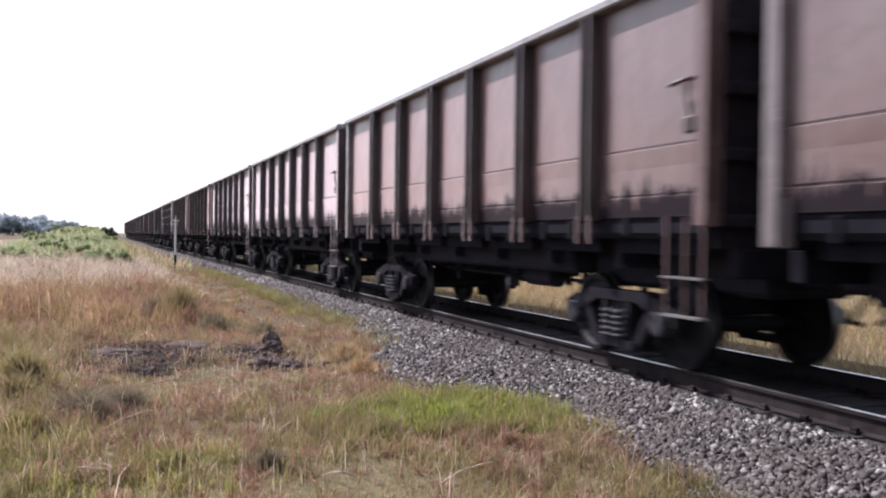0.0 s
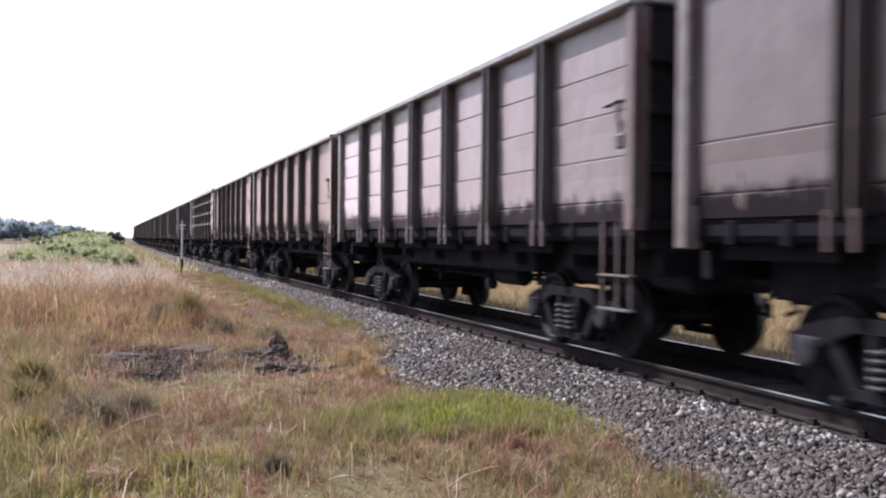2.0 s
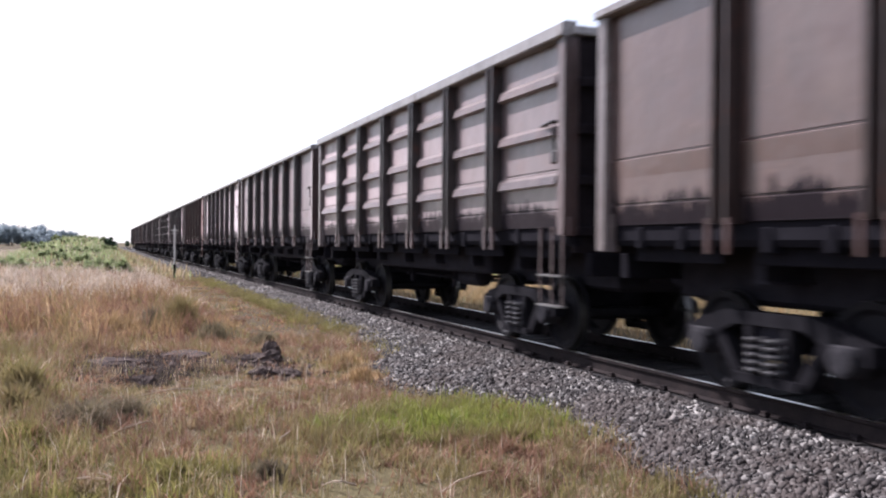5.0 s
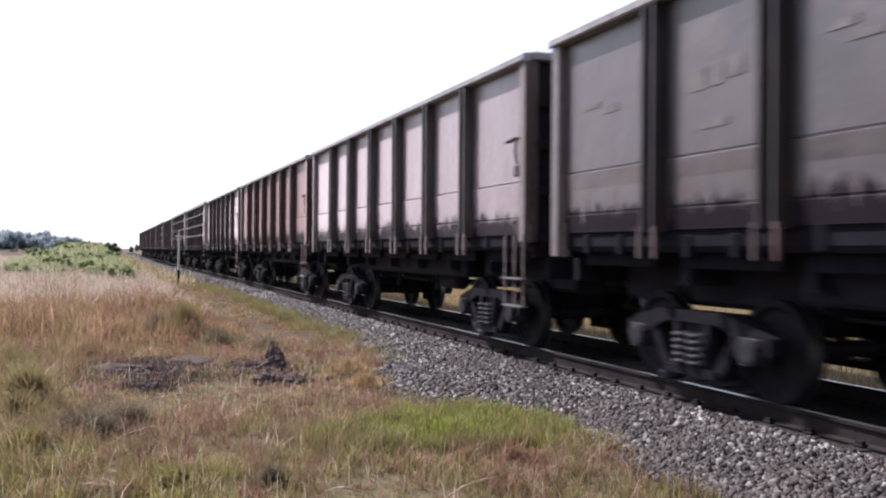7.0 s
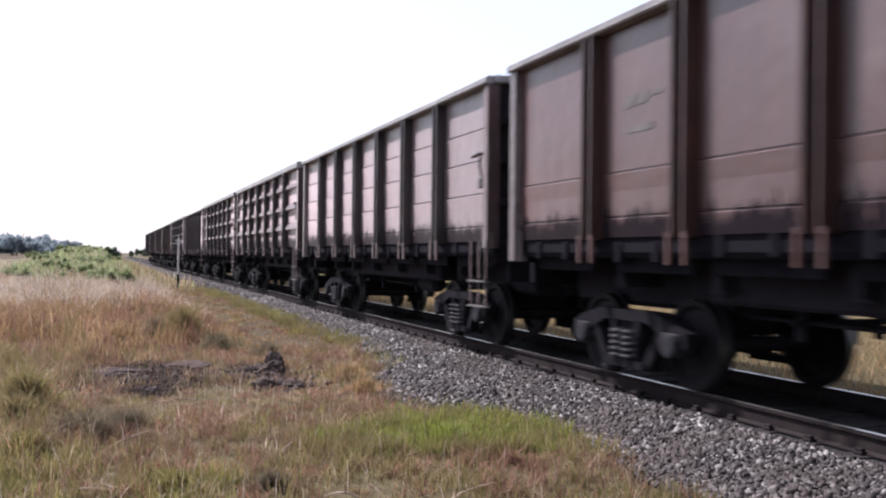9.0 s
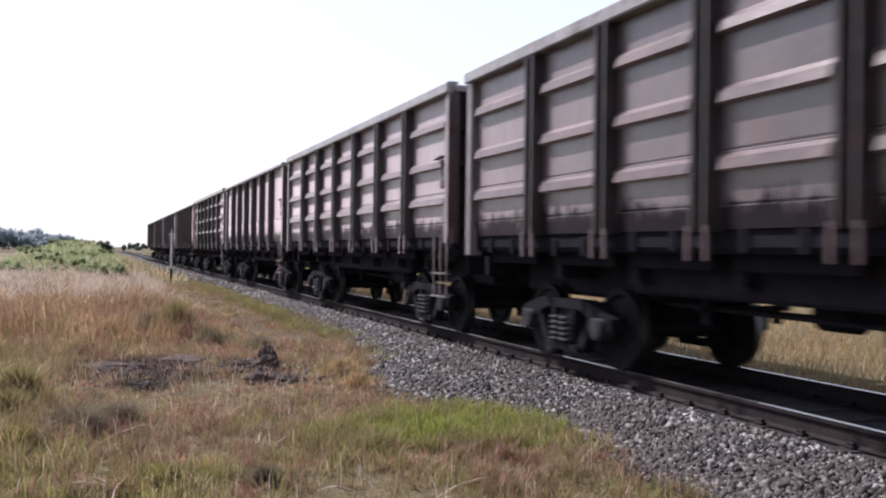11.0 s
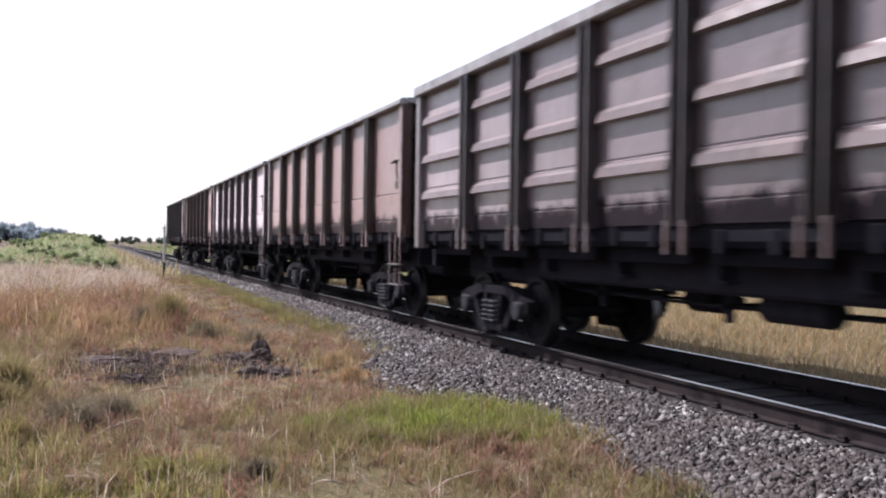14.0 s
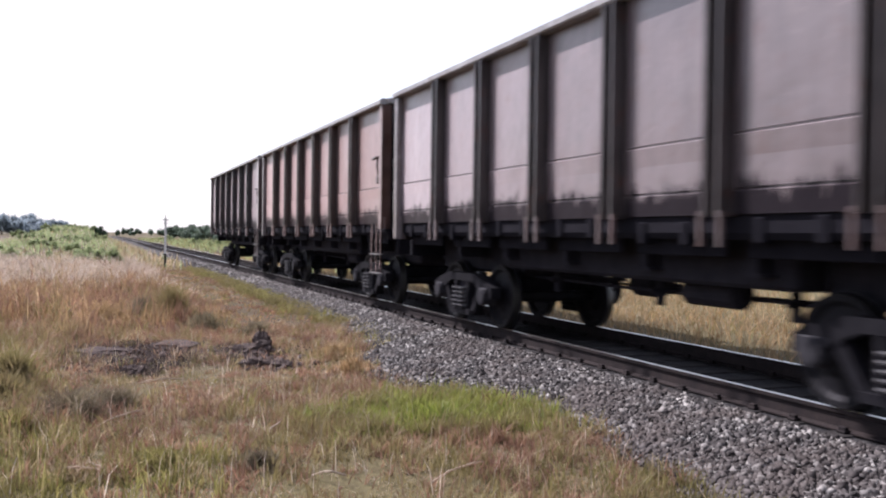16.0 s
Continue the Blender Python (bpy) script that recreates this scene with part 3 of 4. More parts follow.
    ridge = np.clip((-x - 62) / 15, 0, 1) * np.clip((-y - 4.0) / 2, 0, 1) * np.clip((16 + y) / 3, 0, 1)
    field = np.clip((-y - 13.5) / 2, 0, 1)
    r = rng.random(len(x))
    for name, mat, label, s in (("far_cream_grass", M_CREAM, "pale dry grass in the distance", r < 0.75 * field + 0.10),
                                ("far_straw_grass", M_STRAW, "dry golden grass in the distance", (r >= 0.75 * field + 0.10) & (r < 0.85 - 0.65 * ridge)),
                                ("far_green_grass", M_LEAF, "light green grass on a low bank", r >= np.maximum(0.85 - 0.65 * ridge, 0.75 * field + 0.10))):
        blades(name, x[s], y[s], h[s], np.full(s.sum(), 0.05), mat, label, lean=0.5)
    # the far side of the track
    x, y, own = tufted(26000, -230, -40, 2.6, 60, 5000, 0.5)
    x, y = keep(x, y, np.clip((y - 2.4) / 1.0, 0, 1))
    h = 0.2 + 0.5 * rng.random(len(x))
    r = rng.random(len(x))
    for name, mat, label, s in (("far_green_grass", M_LEAF, "green meadow far behind the track", r < 0.6), ("far_olive_grass", M_OLIVE, "yellow-green meadow far behind the track", r >= 0.6)):
        blades(name, x[s], y[s], h[s], np.full(s.sum(), 0.09), mat, label, lean=0.8)
    x, y = scatter(70000, -75, 6, 1.85, 16)
    x, y = keep(x, y, np.clip((y - 1.8) / 0.35, 0, 1) * np.clip(1.3 - (y - 2) / 12, 0.2, 1))
    h = 0.14 + 0.26 * rng.random(len(x)) * np.clip((y - 1.2) / 2.5, 0.4, 1)
    r = rng.random(len(x))
    for name, mat, label, s in (("golden_grass", M_GOLD, "golden dry grass behind the track", r < 0.85),
                                ("olive_grass", M_OLIVE, "yellow-green grass behind the track", r >= 0.85)):
        blades(name, x[s], y[s], h[s], np.full(s.sum(), 0.014), mat, label, lean=1.4)


meadow()


def leaf_cloud(centres, radii, n, size):
    """Leaves as small bent quads, more of them near the outside of each clump."""
    c = centres[rng.integers(0, len(centres), n)]
    rr = radii[rng.integers(0, len(radii), n)]
    d = rng.normal(size=(n, 3))
    d /= np.linalg.norm(d, axis=1, keepdims=True)
    p = c + d * (rr * rng.random(n) ** 0.4)[:, None]
    a = rng.normal(size=(n, 3))
    a /= np.linalg.norm(a, axis=1, keepdims=True)
    b = np.cross(a, d)
    b /= np.maximum(np.linalg.norm(b, axis=1, keepdims=True), 1e-6)
    s = (size * (0.6 + 0.8 * rng.random(n)))[:, None]
    V = np.stack([p - a * s, p + b * s * 0.45, p + a * s, p - b * s * 0.45], 1).reshape(-1, 3)
    return V, np.arange(4 * n)


def bush(name, x, y, wide, high, leaves, size, mat, label, category="bush", trunk=0.0):
    z = float(ground_z(x, y))
    root = new(name)
    root.matrix_basis = pose(x, y, z - 0.03)
    bm = bmesh.new()
    stems = 5 if trunk == 0 else 4
    ends = []
    if trunk:
        lathe(bm, [(-0.1, 0.05 * high), (trunk * 0.5, 0.032 * high), (trunk, 0.022 * high)], 8, "z")
    for k in range(stems):
        a = 2 * math.pi * (k + rng.random()) / stems
        e = Vector((math.cos(a) * wide * 0.3, math.sin(a) * wide * 0.3, trunk + (high - trunk) * (0.5 + 0.3 * rng.random())))
        tube(bm, [(0, 0, trunk * 0.9 - 0.02), e * 0.5 + Vector((0, 0, 0.1 * high)), e], 0.010 * high + 0.004, 5)
        ends.append(e)
    part("stems" if not trunk else "trunk", bm, M_BARK, root)
    m = 14
    ang = rng.random(m) * 2 * np.pi
    rad = np.sqrt(rng.random(m)) * wide * 0.36
    zz = trunk * 0.8 + (high - trunk * 0.8) * (0.18 + 0.66 * rng.random(m) * (1 - 0.55 * rad / (wide * 0.36)))
    cen = np.stack([np.cos(ang) * rad, np.sin(ang) * rad, zz], 1)
    V, F = leaf_cloud(cen, np.linspace(0.12, 0.24, m) * min(wide, high), leaves, size)
    V[:, 2] = np.maximum(V[:, 2], 0.0)
    link_part("crown", array_mesh("crown", V, F, 4), mat, root)
    return tagged(root, label, category)


def clump(x, y, wide, high, count, mat, label, width=0.012, lean=0.5):
    """A tuft of grass or stalky weed: blades thickest and tallest in the middle."""
    r = wide * 0.5 * np.abs(rng.normal(size=count)) * 0.6
    a = rng.random(count) * 2 * np.pi
    h = high * (0.35 + 0.65 * rng.random(count)) * np.exp(-(r / (wide * 0.55)) ** 2)
    return blades("grass_tuft", x + r * np.cos(a), y + r * np.sin(a), h, np.full(count, width), mat, label, lean=lean)


clump(-19.3, -5.15, 1.0, 0.95, 2000, M_OLIVE, "tall yellow-green tuft among golden grass")
clump(-20.4, -5.6, 1.2, 0.6, 1200, M_WEED, "dull olive tuft among golden grass")
clump(-18.4, -6.4, 1.3, 0.55, 1300, M_GOLD, "tall golden grass tuft")
clump(-17.2, -4.7, 0.9, 0.42, 900, M_WEED, "dull olive tuft behind the burnt soil")
clump(-16.4, -3.9, 0.8, 0.30, 700, M_WEED, "dull olive tuft behind the burnt soil")
clump(-9.4, -6.75, 0.75, 0.38, 1500, M_WEED, "grey-olive twiggy weed in dry grass", 0.008, 1.0)
clump(-10.1, -6.35, 0.6, 0.28, 900, M_WEED, "grey-olive twiggy weed in dry grass", 0.008, 1.0)
clump(-8.6, -7.2, 0.6, 0.32, 900, M_OLIVE, "yellow-green grass tuft in dry grass")
clump(-7.1, -6.1, 0.7, 0.20, 900, M_OLIVE, "low yellow-green grass tuft")
clump(-7.0, -5.4, 0.6, 0.18, 800, M_WEED, "low dull olive tuft")
clump(-12.9, -3.35, 0.8, 0.28, 900, M_GOLD, "golden grass tuft at the ballast's foot")
clump(-11.6, -3.45, 0.7, 0.26, 900, M_GOLD, "golden grass tuft at the ballast's foot")
clump(-11.2, -7.42, 0.8, 0.55, 1100, M_OLIVE, "bright yellow-green leafy weed in dry grass", 0.018, 0.55)
clump(-10.3, -7.40, 0.7, 0.40, 900, M_OLIVE, "bright yellow-green leafy weed in dry grass", 0.016, 0.55)
clump(-6.9, -6.75, 0.5, 0.16, 420, M_STRAW, "pale dry straw tuft pressed flat", 0.007, 2.2)
for bx, by, w, h in ((-66, -6.6, 2.0, 1.2), (-80, -10.2, 2.4, 1.5), (-90, -8.2, 3.0, 1.2), (-98, -12.0, 3.0, 1.6), (-104, -6.6, 2.6, 1.1), (-110, -9.6, 4.0, 1.4),
                     (-116, -13.5, 4.0, 1.6), (-122, -7.4, 3.4, 1.2), (-128, -11.0, 4.4, 1.4), (-140, -9, 5, 1.5), (-136, -14.5, 5, 1.8)):
    bush("shrub", bx, by, w * 1.5, h * 0.62, 6000, 0.075, M_LEAF, "light green shrub on a low bank beside the railway")
for bx, by, w, h in ((-46, -6.0, 1.7, 1.25), (-49, -7.0, 2.2, 1.0), (-54, -9.4, 2.6, 1.0), (-57, -6.8, 2.4, 1.1), (-60, -11.5, 2.6, 1.2), (-70, -8.6, 3.6, 1.2)):
    bush("shrub", bx, by, w, h, 3800, 0.05, M_LEAF, "light green shrub at the foot of a low bank")
bush("shrub", -118, -5.9, 2.0, 1.5, 2000, 0.10, M_DARKLEAF, "dark green rounded shrub near the line")
for bx, by, w, h in ((-420, 9, 22, 4.2), (-405, 26, 24, 6.0), (-395, 40, 24, 6.5), (-330, 18, 20, 4.6), (-300, 26, 18, 5.4), (-262, 16, 14, 4.2), (-245, 20, 12, 5.0), (-225, 15, 10, 4.2),
                     (-205, 18, 10, 4.8), (-188, 15, 8, 4.0), (-175, 19, 9, 4.6), (-160, 15, 7, 3.4), (-146, 18, 8, 4.2), (-130, 15, 6, 3.6), (-114, 16, 6, 3.8), (-100, 16, 6, 3.6), (-86, 15, 6, 3.2)):
    bush("shrub", bx, by, w, h, 3600, 0.05 + 0.0009 * -bx, M_MIDLEAF, "hazy dark green shrub on the far side of the track")
for bx, by, w, h in ((-200, 7.5, 4.0, 1.4), (-150, 8.5, 3.4, 1.2), (-128, 9.0, 3.0, 1.2)):
    bush("shrub", bx, by, w, h, 1600, 0.12, M_LEAF, "light green shrub on the far side of the track")


def far_tree(x, y, high, wide):
    bush("tree", x, y, wide, high, 3000, 0.5, M_FARLEAF, "hazy blue-green tree in a distant shelter belt", "tree", trunk=high * 0.08)


for k in range(26):
    far_tree(-430 + 14 * math.sin(k * 2.1), -76 + k * 2.15, 11.5 + 2.6 * math.sin(k * 1.3) - 0.10 * k - (2.5 if k > 20 else 0), 13.0 + 2 * math.sin(k * 3.1))


def soil_mound(x, y, wide, deep, high, seed, label):
    bm = bmesh.new()
    bmesh.ops.create_icosphere(bm, subdivisions=4, radius=1.0)
    for v in bm.verts:
        p = v.co.copy()
        q = p + Vector((seed * 3.1, seed * 1.7, 0))
        n = noise.noise(q * 1.6) * 0.45 + noise.noise(q * 5.0) * 0.22 + noise.noise(q * 13.0) * 0.08
        v.co = Vector((p.x * deep, p.y * wide, max(p.z, -0.15) * high)) * (1 + n)
    ob = part("soil_mound", bm, M_CLOD, at=pose(x, y, float(ground_z(x, y)) + 0.01))
    tagged(ob, label, "soil heap")


soil_mound(-13.75, -4.35, 0.30, 0.30, 0.18, 1, "dark heap of burnt soil among dry grass")
soil_mound(-14.0, -4.20, 0.16, 0.18, 0.27, 2, "narrow upright clod of dark burnt soil")
soil_mound(-12.35, -4.62, 0.17, 0.16, 0.10, 3, "low dark heap of burnt soil")
soil_mound(-12.2, -4.30, 0.20, 0.15, 0.11, 4, "low dark heap of burnt soil")
soil_mound(-14.5, -6.4, 0.42, 0.30, 0.055, 5, "low dark ridge of burnt soil")
soil_mound(-14.9, -5.4, 0.40, 0.34, 0.065, 6, "low dark ridge of burnt soil")
soil_mound(-12.2, -6.1, 0.13, 0.13, 0.09, 7, "low dark heap of burnt soil")


def clods():
    n = 1100
    x = np.concatenate([rng.normal(-14.1, 0.8, n // 2), rng.normal(-12.6, 0.35, n // 4), rng.normal(-13.7, 0.3, n - n // 2 - n // 4)])
    y = np.concatenate([rng.normal(-5.7, 0.85, n // 2), rng.normal(-4.25, 0.25, n // 4), rng.normal(-4.4, 0.35, n - n // 2 - n // 4)])
    V, F = rubble(x, y, ground_z(x, y) + 0.008, 0.026)
    ob = link_part("soil_clods", array_mesh("soil_clods", V, F, 4), M_CLOD)
    tagged(ob, "scattered dark clods of burnt soil", "soil", kind="stuff")


clods()


def dry_stalks():
    for k, (x, y, a, l) in enumerate(((-8.9, -6.35, 130, 0.30), (-6.9, -6.75, 60, 0.22), (-6.2, -4.1, 110, 0.26), (-8.0, -5.1, 150, 0.2), (-7.0, -6.6, 20, 0.18),
                                      (-11.0, -5.9, 75, 0.3), (-6.5, -5.0, 35, 0.15))):
        bm = bmesh.new()
        tube(bm, [(-l, 0, 0), (-l * 0.3, 0.02, 0.03), (l * 0.4, -0.01, 0.04), (l, 0.03, 0.01)], 0.008, 6)
        ob = part("dry_stalk", bm, M_CREAM, at=pose(x, y, float(ground_z(x, y)) + 0.05, 0, -6, a))
        tagged(ob, "pale dry stalk lying on the grass", "stalk", "fallen dry stalks")


dry_stalks()


def marker_post():
    x, y = -48.5, -3.2
    root = new("marker_post")
    root.matrix_basis = pose(x, y, float(ground_z(x, y)) - 0.05)
    part("pole", lathe(bmesh.new(), [(0.75, 0.055), (2.55, 0.05)], 12, "z"), M_WHITE, root, "weathered white upper pole")
    part("foot", lathe(bmesh.new(), [(0.0, 0.06), (0.75, 0.058)], 12, "z"), M_BLACK, root, "black painted foot")
    part("crossbar", boxed(-0.03, 0.03, -0.17, 0.17, 2.42, 2.48, 0.008), M_WHITE, root)
    part("crossbar", boxed(-0.03, 0.03, -0.12, 0.12, 2.26, 2.31, 0.008), M_WHITE, root)
    part("pole_tip", lathe(bmesh.new(), [(2.55, 0.025), (2.74, 0.015)], 8, "z"), M_WHITE, root)
    tagged(root, "thin white marker post with black foot beside ballast", "marker post")


marker_post()

# ---------------------------------------------------------------- wagons
HALF = 6.58            # half the body's length
POSTS = (-4.40, -2.64, -0.88, 0.88, 2.64, 4.40)
SIDE = 1.44            # the sheet's plane
TOP = TOP_EDGE = 3.945
CHORD, LOW, FOOT = 3.83, 1.60, 1.317


def sheet(kind, x0, x1):
    """One side panel between two posts, facing -y: sheets lapped at the seams, with the ribs of its kind."""
    bm = bmesh.new()
    s = -SIDE
    seams = (1.81, 2.29) if kind != "lined" else (1.81, 2.29, 2.78, 3.24)
    prof = [(s + 0.02, LOW), (s + 0.02, CHORD), (s, CHORD)]
    for z in reversed(seams):
        prof += [(s, z + 0.020), (s + 0.013, z + 0.014), (s + 0.013, z), (s - 0.012, z - 0.014), (s - 0.012, z - 0.022), (s, z - 0.20)]
    prof += [(s, LOW)]
    sweep(bm, prof, x0, x1)
    return bm


def rib(a, b):
    """A pressed stiffening rib with sloping ends."""
    bm = bmesh.new()
    s, z = -SIDE, 0.0
    v = [bm.verts.new(p) for p in ((a, s + 0.004, z - 0.075), (b, s + 0.004, z - 0.075), (b, s + 0.004, z + 0.095), (a, s + 0.004, z + 0.095),
                                   (a + 0.10, s - 0.095, z - 0.062), (b - 0.10, s - 0.095, z - 0.062), (b - 0.10, s - 0.065, z + 0.035), (a + 0.10, s - 0.065, z + 0.035))]
    for f in ((0, 1, 5, 4), (1, 2, 6, 5), (2, 3, 7, 6), (3, 0, 4, 7), (4, 5, 6, 7), (3, 2, 1, 0)):
        bm.faces.new([v[i] for i in f])
    bmesh.ops.recalc_face_normals(bm, faces=bm.faces)
    return bm


def wheelset():
    bm = bmesh.new()
    lathe(bm, [(-1.02, 0.07), (-0.9, 0.085), (0.9, 0.085), (1.02, 0.07)], 14)
    for s in (-1, 1):
        prof = [(-0.065, 0.12), (-0.065, 0.17), (-0.03, 0.24), (-0.025, 0.37), (-0.065, 0.415), (-0.065, 0.473), (0.045, 0.4785), (0.052, 0.505), (0.075, 0.505), (0.08, 0.41),
                (0.02, 0.37), (0.015, 0.24), (0.075, 0.17), (0.075, 0.12)]
        b2 = bmesh.new()
        lathe(b2, [(s * (0.785 - a), r) for a, r in prof], 32)
        me = bpy.data.meshes.new("tmp")
        b2.to_mesh(me)
        b2.free()
        bm.from_mesh(me)
        bpy.data.meshes.remove(me)
    bmesh.ops.recalc_face_normals(bm, faces=bm.faces)
    return bm


def side_frame():
    """A cast bogie frame: arched top bar, sloping struts and a spring seat, seen from outside."""
    bm = bmesh.new()
    y0, y1 = -0.09, 0.09
    top = [(-1.18, 0.46), (-1.18, 0.62), (-0.98, 0.70), (-0.55, 0.80), (0.55, 0.80), (0.98, 0.70), (1.18, 0.62), (1.18, 0.46), (1.06, 0.46), (1.02, 0.56), (0.84, 0.56),
           (0.80, 0.50), (0.60, 0.62), (0.42, 0.68), (-0.42, 0.68), (-0.60, 0.62), (-0.80, 0.50), (-0.84, 0.56), (-1.02, 0.56), (-1.06, 0.46)]
    n = len(top)
    a = [bm.verts.new((x, y0, z)) for x, z in top]
    b = [bm.verts.new((x, y1, z)) for x, z in top]
    for i in range(n):
        bm.faces.new((a[i], a[(i + 1) % n], b[(i + 1) % n], b[i]))
    bm.faces.new(a)
    bm.faces.new(b[::-1])
    for s in (-1, 1):
        m = Matrix.Translation((s * 0.56, 0, 0.41)) @ Matrix.Rotation(s * radians(36), 4, "Y")
        box(bm, -0.06, 0.06, -0.075, 0.075, -0.27, 0.25, 0.0, m)
        box(bm, s * 0.25 - 0.045, s * 0.25 + 0.045, -0.085, 0.085, 0.24, 0.70)
    box(bm, -0.42, 0.42, -0.12, 0.12, 0.16, 0.24)
    bmesh.ops.triangulate(bm, faces=[f for f in bm.faces if len(f.verts) > 4])
    bmesh.ops.recalc_face_normals(bm, faces=bm.faces)
    return bm


def coil():
    bm = bmesh.new()
    pts = [(0.095 * math.cos(a), 0.095 * math.sin(a), 0.24 + 0.34 * k / 40) for k in range(41) for a in (2 * math.pi * k / 8,)]
    return tube(bm, pts, 0.020, 6)


def axle_box():
    bm = lathe(bmesh.new(), [(-0.13, 0.09), (-0.12, 0.125), (0.10, 0.135), (0.12, 0.12)], 14)
    box(bm, -0.15, 0.15, -0.10, 0.10, 0.04, 0.13, 0.015)
    return bm


MESHES = {}


def shared(name, make):
    if name not in MESHES:
        me = bpy.data.meshes.new(name)
        bm = make()
        bm.to_mesh(me)
        bm.free()
        MESHES[name] = me
    return MESHES[name]


def bogie(wagon, x):
    bm = boxed(-0.20, 0.20, -1.05, 1.05, 0.50, 0.74, 0.03)
    lathe(bm, [(0.74, 0.22), (0.90, 0.20)], 14, "z")
    box(bm, -0.85, 0.85, -0.06, 0.06, 0.36, 0.42)
    for s in (-1, 1):
        box(bm, s * 0.40 - 0.05, s * 0.40 + 0.05, -0.85, 0.85, 0.36, 0.46, 0.01)
        for q in (-1, 1):
            box(bm, s * 0.43 - 0.03, s * 0.43 + 0.03, q * 0.795 - 0.05, q * 0.795 + 0.05, 0.32, 0.62, 0.01)
    me = shared("bolster", lambda: bm)
    ob = link_part("bogie", me, M_UNDER, wagon, "two-axle cast steel bogie", at=pose(x, 0, 0))
    for s in (-1, 1):
        f = link_part("side_frame", shared("side_frame", side_frame), M_BOGIE, ob, at=pose(0, s * 1.02, 0))
        for q in (-0.1, 0.1):
            link_part("spring", shared("spring", coil), M_SPRING, ob, "dusty coil spring", at=pose(q * 1.2, s * 1.10, 0))
        for q in (-0.925, 0.925):
            link_part("axle_box", shared("axle_box", axle_box), M_DUSTY, ob, at=pose(q, s * 1.05, 0.4785))
    me = shared("wheelset", wheelset)
    if not me.materials:
        me.materials.append(M_WHEEL)
        me.materials.append(M_TREAD)
        for p in me.polygons:
            if all(0.45 < math.hypot(me.vertices[i].co.x, me.vertices[i].co.z) < 0.49 for i in p.vertices):
                p.material_index = 1
    return [link_part("wheelset", me, M_WHEEL, ob, smooth=False, at=pose(q, 0, 0.4785)) for q in (-0.925, 0.925)]


def step_ladder():
    """The steps below the body's corner, with the side straps."""
    bm = bmesh.new()
    for x, low in ((-0.29, 0.66), (0.02, 0.66), (0.29, 0.66)):
        box(bm, x - 0.012, x + 0.012, -0.010, 0.010, low, 1.60)
    return bm


def post_mesh():
    """A hat-shaped upright: two flanges and a raised web, running down past the sheets."""
    s = -SIDE
    prof = [(-0.17, s + 0.01), (-0.17, s - 0.014), (-0.125, s - 0.016), (-0.115, s - 0.142), (-0.070, s - 0.142), (-0.060, s - 0.022), (0.060, s - 0.022), (0.070, s - 0.142),
            (0.115, s - 0.144), (0.125, s - 0.016), (0.17, s - 0.014), (0.17, s + 0.01)]
    bm = sweep(bmesh.new(), prof, LOW - 0.02, CHORD + 0.01, "z")
    return bm


def foot_mesh():
    """One of the two straps in which an upright ends below the sheets."""
    return boxed(-0.020, 0.020, -SIDE - 0.150, -SIDE - 0.11, FOOT, LOW + 0.03)


def hatch():
    """A bottom door with its hinge lugs, hanging under the sheet."""
    s = -SIDE
    bm = boxed(-0.72, 0.72, s + 0.16, s + 0.20, 1.22, 1.60, 0.01)
    return bm


